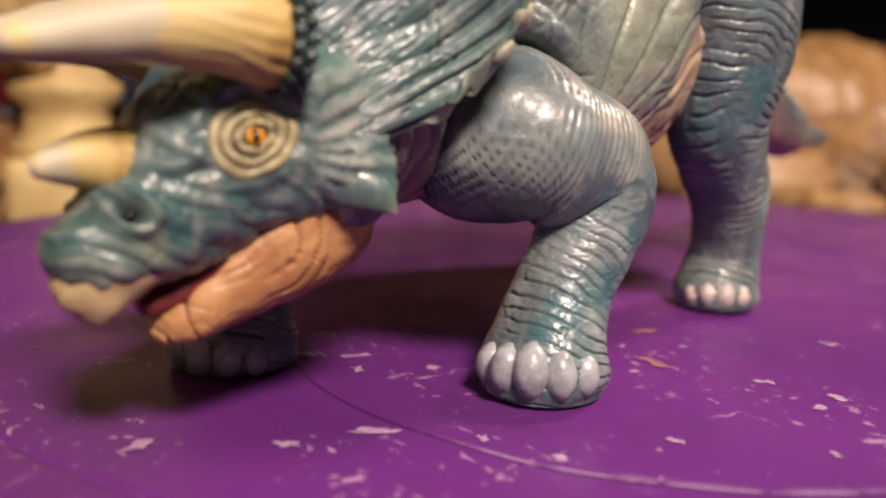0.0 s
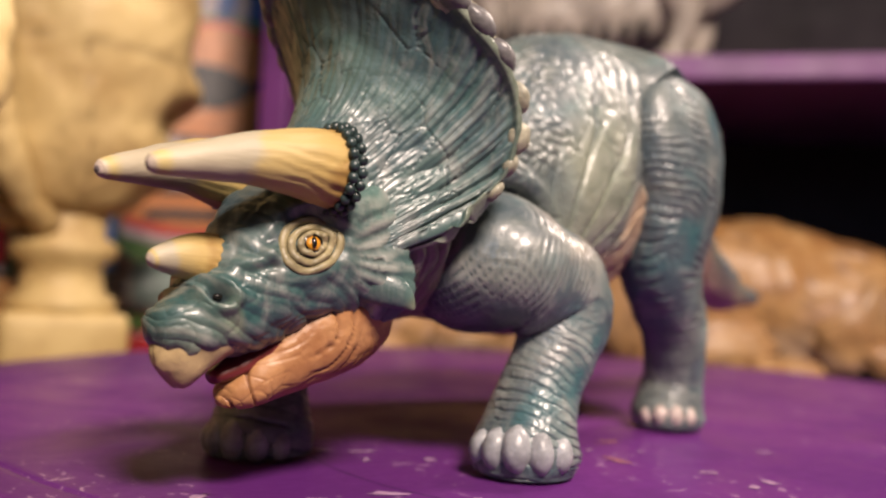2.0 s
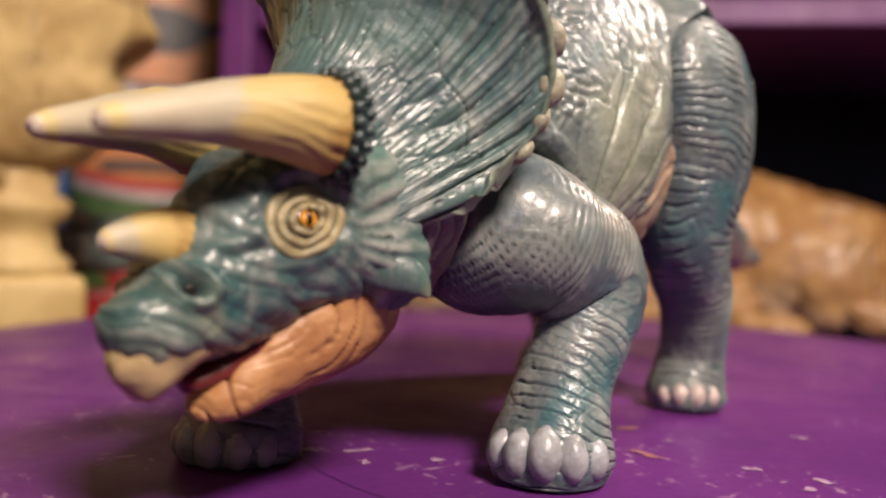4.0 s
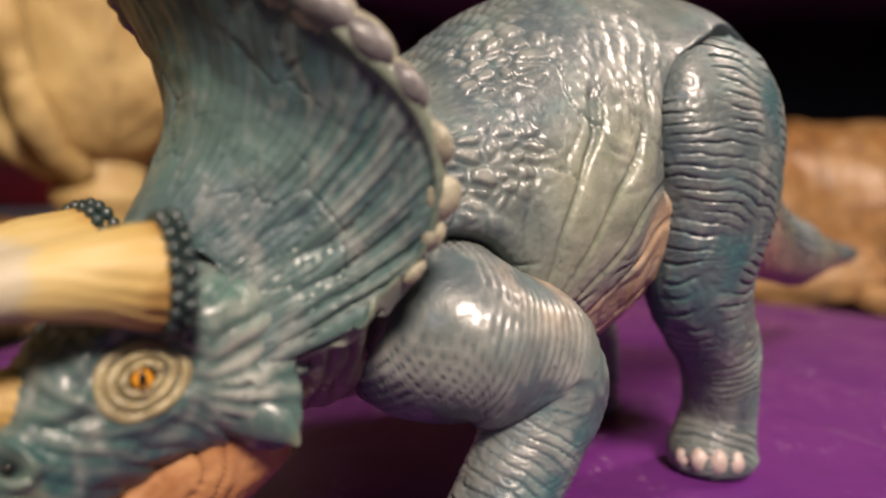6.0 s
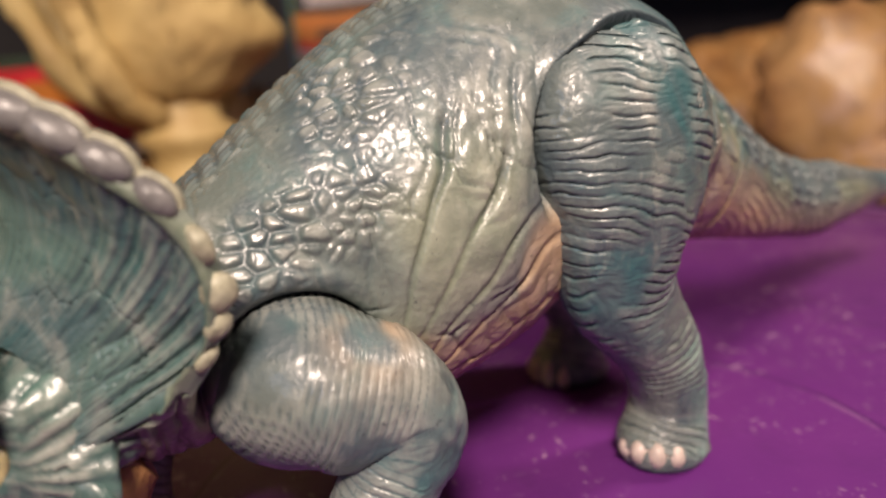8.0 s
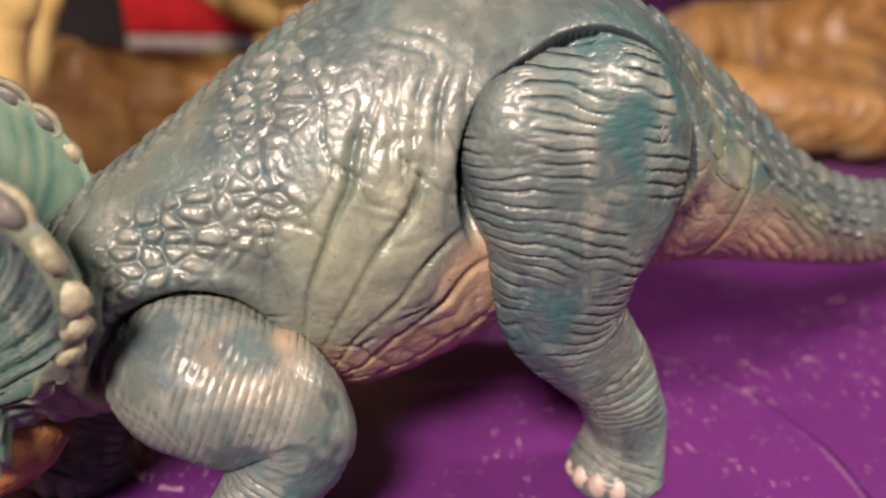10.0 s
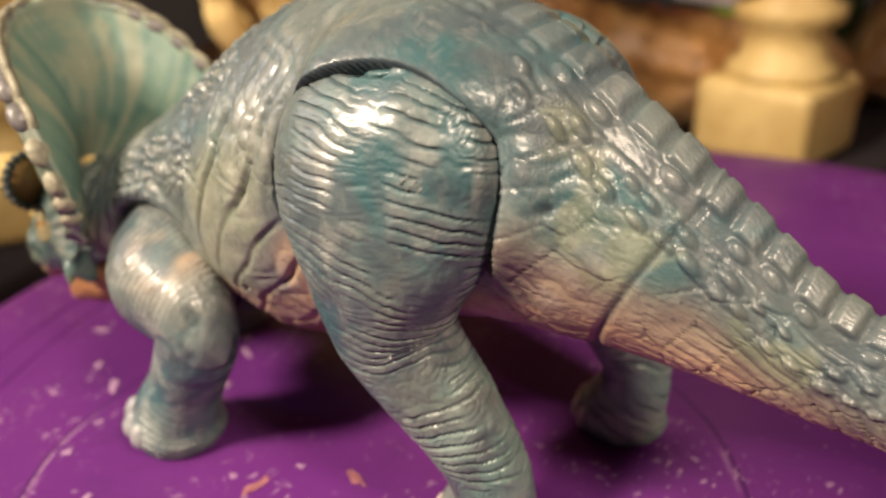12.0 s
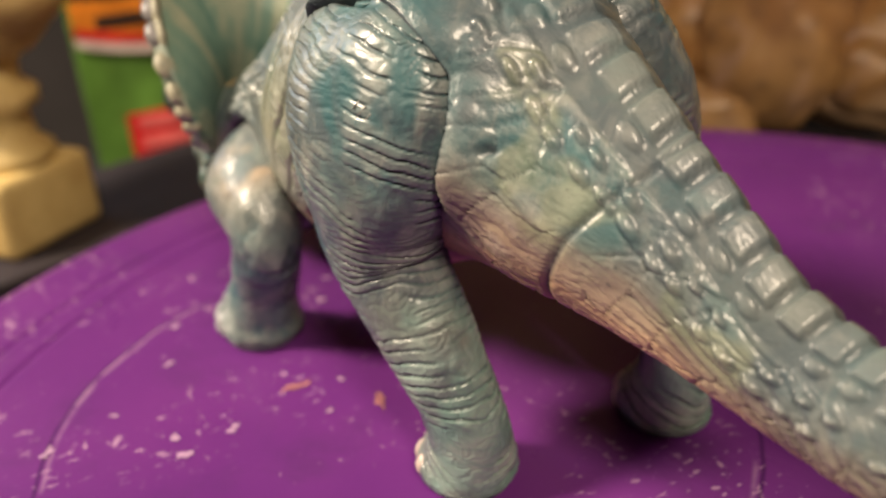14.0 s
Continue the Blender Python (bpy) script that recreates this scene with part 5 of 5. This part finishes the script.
def goblet(at, yaw, size=1.0):
    """A cream resin goblet: a cracked skull-shaped bowl on a bony stem and a block foot."""
    g = thing("skull_goblet", at, "cream resin skull-shaped goblet with cracked bowl and bony stem", "goblet")
    base = Matrix.Translation(at) @ Matrix.Rotation(math.radians(yaw), 4, "Z") @ Matrix.Scale(size, 4)
    n, m = 120, 160
    prof = spline([(0.020, 0.060), (0.040, 0.072), (0.055, 0.100), (0.066, 0.140), (0.073, 0.185), (0.076, 0.222), (0.078, 0.250), (0.074, 0.254), (0.068, 0.246), (0.064, 0.205), (0.050, 0.140), (0.004, 0.120)], n)
    th = np.linspace(0, 2 * np.pi, m, endpoint=False)
    P = np.stack([prof[:, :1] * np.cos(th), prof[:, :1] * np.sin(th), prof[:, 1:] + 0 * th], -1)
    outer = (np.arange(n) < n * 0.58)[:, None]
    z = P[..., 2]
    face = np.arctan2(np.sin(th), np.cos(th))[None, :] * np.ones((n, 1))
    near = np.exp(-(face / 0.75) ** 2)
    d = near * (0.016 * np.exp(-((z - 0.150) / 0.014) ** 2) + 0.020 * np.exp(-((z - 0.098) / 0.016) ** 2) - 0.004 * np.exp(-((z - 0.122) / 0.007) ** 2))
    sock = np.exp(-(((np.abs(face) - 0.42) / 0.17) ** 2 + ((z - 0.128) / 0.011) ** 2))
    d -= 0.018 * sock
    dome = np.exp(-((((face + 1.5) % (2 * np.pi) - np.pi) / 1.0) ** 2 + ((z - 0.16) / 0.055) ** 2) ** 2)
    d += 0.006 * ease(dome, 0.15, 0.45)
    crack = (1 - ease(cells(face * 1.1, z / 0.10, 401, 0.45), 0.0, 0.05)) * ease(fbm(P, 20, 2, 403), -0.3, 0.2)
    d -= 0.0016 * crack
    d += fbm(P, 40, 3, 402) * 0.003
    R = np.stack([np.cos(th), np.sin(th), 0 * th], -1)[None]
    me = grid_mesh("bowl", P + R * (d * outer)[..., None])
    # cracks and eye hollows coloured darker than the bowl round them
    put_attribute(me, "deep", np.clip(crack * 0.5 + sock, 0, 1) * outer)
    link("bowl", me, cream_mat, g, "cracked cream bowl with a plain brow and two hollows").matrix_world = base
    for i, a in enumerate((2.0, 2.7, 3.4, 4.1)):
        c, s = math.cos(a), math.sin(a)
        rows = [(0.026 * c, 0.026 * s, 0.058, 0.010, 0.010), (0.048 * c, 0.048 * s, 0.068, 0.0085, 0.0085), (0.068 * c, 0.068 * s, 0.090, 0.0105, 0.0105), (0.077 * c, 0.077 * s, 0.112, 0.0075, 0.0075), (0.085 * c, 0.085 * s, 0.132, 0.0095, 0.0095), (0.089 * c, 0.089 * s, 0.158, 0.006, 0.006), (0.090 * c, 0.090 * s, 0.176, 0.002, 0.002)]
        Q, N, ss, tt = tube_points(rows, 46, 18)
        mb = grid_mesh("bone", Q + N * (fbm(Q, 90, 2, 410 + i) * 0.0012)[..., None])
        put_attribute(mb, "deep", ss * 0)
        link("bone", mb, cream_mat, g).matrix_world = base
    for name, prof2, segs in (("stem", [(0.034, 0.0), (0.034, 0.008), (0.026, 0.014), (0.024, 0.030), (0.032, 0.036), (0.033, 0.044), (0.024, 0.050), (0.026, 0.062), (0.018, 0.070)], 28),):
        ob = part(name, lathe_bm(prof2, segs), cream_mat, g, "ringed bony stem")
        ob.matrix_world = base
    ob = part("foot", box_bm((0.075, 0.075, 0.050), (0, 0, -0.024), 0.008, 3), cream_mat, g, "square cream foot")
    ob.matrix_world = base
    return g


goblet((-0.018, 0.450, 0.0165), -8, 1.15)
package((0.2870, 0.883, -0.096), -20, 1.5)


def brown_figure(at, yaw, size=1.0, side=1):
    """A large brown dinosaur figure lying along the shelf: long body, heavy thigh, tail and low head."""
    g = thing("brown_dinosaur_figure", at, "large orange-brown vinyl dinosaur figure lying along the shelf", "toy dinosaur")
    m = Matrix.Translation(at) @ Matrix.Rotation(math.radians(yaw), 4, "Z") @ Matrix.Scale(size, 4)
    rows = [(-0.30, 0, 0.050, 0.004, 0.004), (-0.27, 0, 0.055, 0.022, 0.022), (-0.20, 0, 0.070, 0.045, 0.055), (-0.11, 0, 0.080, 0.060, 0.075), (0.0, 0, 0.085, 0.068, 0.082), (0.09, 0, 0.075, 0.060, 0.070), (0.17, 0, 0.068, 0.054, 0.062), (0.25, 0, 0.060, 0.046, 0.054), (0.33, 0, 0.048, 0.032, 0.040), (0.37, 0, 0.040, 0.018, 0.020), (0.385, 0, 0.036, 0.003, 0.003)]
    P, N, s, th = tube_points(rows, 200, 90)
    f = folds(P[..., 0] / 0.050 + 2.6 * fbm(P, 9, 2, 501), P, 0.5, 25, 502)
    d = (f - 0.6) * 0.005 + fbm(P, 12, 3, 503) * 0.010
    P = P + N * d[..., None]
    P[..., 2] = np.maximum(P[..., 2], 0.001)
    me = grid_mesh("body", P)
    put_attribute(me, "belly", ease(-np.sin(th) + 0.3 * fbm(P, 20, 2, 504), 0.25, 0.6) * 0.8)
    link("body", me, brown_mat, g, "folded brown body with a paler belly").matrix_world = m
    for name, c, r, tn, sd in (("thigh", (0.052, -0.056, 0.084), (0.060, 0.038, 0.072), (0, 12, 0), 1), ("upper_arm", (-0.150, -0.048, 0.062), (0.036, 0.026, 0.050), (0, -10, 0), 2), ("shin", (-0.010, -0.078, 0.030), (0.066, 0.024, 0.028), (0, 8, 0), 3), ("foot", (-0.085, -0.088, 0.014), (0.036, 0.020, 0.0145), (0, 0, -10), 4), ("forearm", (-0.190, -0.062, 0.026), (0.040, 0.016, 0.018), (0, -14, 0), 5)):
        bm = lump_bm((c[0], c[1] * side, c[2]), r, tn, 22, 32, 0.22, sd)
        for v in bm.verts:
            v.co.z = max(v.co.z, 0.001)
        ob = part(name, bm, brown_mat, g)
        put_attribute(ob.data, "belly", np.full(len(ob.data.vertices), 0.15))
        ob.matrix_world = m
    return g


brown_figure(tuple(unit_at(0.42, 0.085, -0.028)), TURN + 180, 0.96, -1)


def pale_figure(at, yaw):
    """A pale dinosaur figure with a dark-barred belly, standing on the upper board."""
    g = thing("pale_dinosaur_figure", at, "pale grey dinosaur figure with dark-barred belly on the upper board", "toy dinosaur")
    m = Matrix.Translation(at) @ Matrix.Rotation(math.radians(yaw), 4, "Z")
    pale = plain("pale_figure_vinyl", (0.34, 0.30, 0.25), 0.45, 0.3, 40, 0.001)
    bar = plain("dark_figure_bars", (0.05, 0.045, 0.04), 0.45, 0.3, 40, 0.001)
    P, N, s, th = tube_points([(-0.20, 0, 0.100, 0.004, 0.004), (-0.14, 0, 0.085, 0.020, 0.024), (-0.06, 0, 0.060, 0.036, 0.042), (0.03, 0, 0.062, 0.040, 0.046), (0.11, 0, 0.085, 0.030, 0.036), (0.18, 0, 0.120, 0.020, 0.024), (0.24, 0, 0.150, 0.004, 0.004)], 90, 48)
    link("body", grid_mesh("body", P + N * (fbm(P, 30, 3, 601) * 0.004)[..., None]), pale, g).matrix_world = m
    for i in range(9):
        bm = lump_bm((-0.075 + 0.018 * i, -0.030, 0.028 + 0.0018 * abs(i - 4)), (0.0045, 0.016, 0.012), (20, 0, 0), 8, 12)
        part("belly_bar", bm, bar, g).matrix_world = m
    for x, y in ((0.10, -0.030), (0.12, 0.030), (-0.09, -0.030), (-0.07, 0.030)):
        Q, N2, s2, t2 = tube_points([(x, y, 0.075, 0.022, 0.024), (x + 0.008, y, 0.045, 0.015, 0.016), (x, y, 0.018, 0.011, 0.012), (x - 0.004, y, 0.006, 0.016, 0.015), (x - 0.004, y, 0.0005, 0.015, 0.014)], 30, 22, (0, -1, 0))
        link("leg", grid_mesh("leg", Q), pale, g).matrix_world = m
    return g


pale_figure(tuple(unit_at(0.30, 0.070, 0.2745)), TURN)


def small_triceratops(at, yaw, size):
    """A small triceratops figure with a large head, grey-green with a cream eye patch and white horns."""
    g = thing("small_triceratops_toy", at, "small grey-green triceratops figure with cream eye patch and white horns", "toy dinosaur")
    m = Matrix.Translation(at) @ Matrix.Rotation(math.radians(yaw), 4, "Z") @ Matrix.Scale(size, 4)
    green = plain("grey_green_vinyl", (0.23, 0.31, 0.28), 0.42, 0.3, 80, 0.0006)
    P, N, s, th = tube_points([(-0.069, 0, 0.020, 0.001, 0.002), (-0.064, 0, 0.022, 0.008, 0.008), (-0.048, 0, 0.027, 0.014, 0.013), (-0.027, 0, 0.031, 0.019, 0.018), (-0.006, 0, 0.033, 0.021, 0.021), (0.014, 0, 0.034, 0.017, 0.018), (0.020, 0, 0.034, 0.004, 0.004)], 70, 40)
    link("head", grid_mesh("head", P + N * (fbm(P, 80, 3, 701) * 0.0012)[..., None]), green, g).matrix_world = m
    P, N, s, th = tube_points([(0.010, 0, 0.030, 0.010, 0.010), (0.030, 0, 0.030, 0.020, 0.020), (0.060, 0, 0.032, 0.022, 0.022), (0.090, 0, 0.028, 0.012, 0.012), (0.118, 0, 0.020, 0.001, 0.001)], 50, 32)
    link("body", grid_mesh("body", P + N * (fbm(P, 80, 3, 702) * 0.0012)[..., None]), green, g).matrix_world = m
    n, k = 24, 60
    u, ph = np.linspace(0.02, 1, n)[:, None], np.linspace(0, 2 * np.pi, k, endpoint=False)[None, :]
    rim = 0.033 * (1 + 0.07 * np.abs(np.cos(4.5 * ph)))
    F = np.stack([0.012 + 0.010 * u * np.sin(ph) + 0.014 * u ** 2, u * rim * np.cos(ph), 0.037 + u * rim * np.sin(ph) * 0.93], -1)
    F = np.concatenate([F + np.array((-0.0018, 0, 0)), F[::-1] + np.array((0.0018, 0, 0))], 0)
    link("frill", grid_mesh("frill", F), green, g, "scalloped grey-green frill").matrix_world = m
    for i in range(9):
        t = 2 * math.pi * (i + 0.5) / 9
        part("frill_point", lump_bm((0.026 + 0.010 * math.sin(t), 0.033 * math.cos(t), 0.037 + 0.031 * math.sin(t)), (0.003, 0.006, 0.006), (0, 0, 0), 6, 8), white_mat, g).matrix_world = m
    for y in (-0.011, 0.011):
        Q, N2, s2, t2 = tube_points([(-0.018, y, 0.047, 0.006, 0.006), (-0.028, y * 1.1, 0.056, 0.0048, 0.0048), (-0.037, y, 0.063, 0.003, 0.003), (-0.040, y, 0.065, 0.0004, 0.0004)], 16, 16)
        link("horn", grid_mesh("horn", Q), white_mat, g).matrix_world = m
        part("eye_patch", lump_bm((-0.024, y * 1.36, 0.031), (0.0150, 0.0062, 0.0125), (0, 0, 0), 12, 18), cream_patch, g).matrix_world = m
        part("eye", lump_bm((-0.024, y * 1.90, 0.032), (0.0034, 0.0018, 0.0026), (0, 0, 0), 8, 10), ink_mat, g).matrix_world = m
    Q, N2, s2, t2 = tube_points([(-0.054, 0, 0.034, 0.0050, 0.0050), (-0.060, 0, 0.040, 0.0042, 0.0042), (-0.066, 0, 0.043, 0.0010, 0.0010)], 12, 14)
    link("nose_horn", grid_mesh("nose_horn", Q), white_mat, g).matrix_world = m
    part("beak", lump_bm((-0.065, 0, 0.0170), (0.0085, 0.0070, 0.0080), (0, 30, 0), 12, 16), white_mat, g).matrix_world = m
    part("mouth", lump_bm((-0.042, 0, 0.0105), (0.0230, 0.0105, 0.0060), (0, -8, 0), 12, 16), ink_mat, g).matrix_world = m
    part("lower_jaw", lump_bm((-0.050, 0, 0.0040), (0.0130, 0.0080, 0.0036), (0, -4, 0), 10, 14), white_mat, g).matrix_world = m
    for x, y in ((0.078, -0.014), (0.078, 0.014), (0.030, -0.014), (0.030, 0.014)):
        Q, N2, s2, t2 = tube_points([(x, y, 0.026, 0.008, 0.008), (x, y, 0.012, 0.006, 0.006), (x - 0.001, y, 0.004, 0.0075, 0.007), (x - 0.001, y, 0.0003, 0.007, 0.0065)], 16, 16, (0, -1, 0))
        link("leg", grid_mesh("leg", Q), green, g).matrix_world = m
    return g


cream_patch = plain("cream_eye_patch", (0.45, 0.40, 0.33), 0.45, 0.2, 90, 0.0004)
red_box = tagged(part("red_box", box_bm((0.150, 0.080, 0.079), (0, 0, 0), 0.004), red_mat, smooth=False), "small glossy red cardboard box on the bench", "box")
red_box.matrix_world = Matrix.Translation((0.150, 0.712, -0.0565)) @ Matrix.Rotation(math.radians(-18), 4, "Z")
small_triceratops((0.150, 0.706, -0.0170), -20, 1.46)


def striped_box(at, yaw):
    """A tall blue carton with slanting white stripes."""
    blue = plain("blue_printed_card", (0.10, 0.20, 0.50), 0.4, 0.2, 20, 0.0003)
    g = thing("striped_box", at, "tall blue carton with slanting white printed stripes", "box")
    m = Matrix.Translation(at) @ Matrix.Rotation(math.radians(yaw), 4, "Z") @ Matrix.Scale(1.4, 4)
    part("carton", box_bm((0.20, 0.04, 0.48), (0, 0.021, 0.24), 0.002), blue, g, smooth=False).matrix_world = m
    for i in range(5):
        x = -0.085 + 0.036 * i
        part("stripe", flat([(x - 0.010, 0.30), (x + 0.004, 0.30), (x + 0.026, 0.476), (x + 0.010, 0.476)]), white_mat, g, smooth=False).matrix_world = m
    return g


striped_box((0.330, 1.020, -0.096), -20)
dark_green = plain("dark_green_card", (0.020, 0.035, 0.012), 0.5, 0.3, 20, 0.0003)
lime_mat = plain("lime_printed_card", (0.30, 0.40, 0.05), 0.4, 0.2, 25, 0.0003)
printed_box = thing("printed_box", (-0.100, 0.630, -0.0398), "red and green printed cardboard box behind the goblet", "box")
m = Matrix.Translation((-0.100, 0.630, 0.0452)) @ Matrix.Rotation(math.radians(-20), 4, "Z")
part("carton", box_bm((0.17, 0.06, 0.17), (0, 0, 0), 0.003), dark_green, printed_box, smooth=False).matrix_world = m
part("red_panel", box_bm((0.164, 0.0016, 0.070), (0, -0.0305, 0.040), 0.0006), red_mat, printed_box, "red printed panel", False).matrix_world = m
part("white_band", box_bm((0.164, 0.0016, 0.012), (0, -0.0307, -0.003), 0.0006), white_mat, printed_box, "white printed band", False).matrix_world = m
part("lime_swoosh", lump_bm((-0.020, -0.0305, -0.036), (0.056, 0.0016, 0.024), (0, -14, 0), 12, 28), lime_mat, printed_box, "lime printed swoosh").matrix_world = m
part("orange_panel", box_bm((0.100, 0.0016, 0.022), (0.022, -0.0312, 0.052), 0.0006), orange_mat, printed_box, "orange printed panel", False).matrix_world = m

# repeats of the brown figure, goblet and package, added further round the table
brown_figure((0.0480, 0.800, -0.050), 80, 0.80, 1)
brown_figure((-0.245, 0.372, -0.052), 37, 0.84, 1)
brown_figure((0.235, 0.400, -0.020), -28, 0.50, 1)
goblet((-0.210, 0.190, -0.009), 150)
goblet((-0.402, 0.050, -0.009), 60)
goblet((-0.335, -0.132, -0.009), 40)
package((-0.560, 0.020, -0.120), 80)
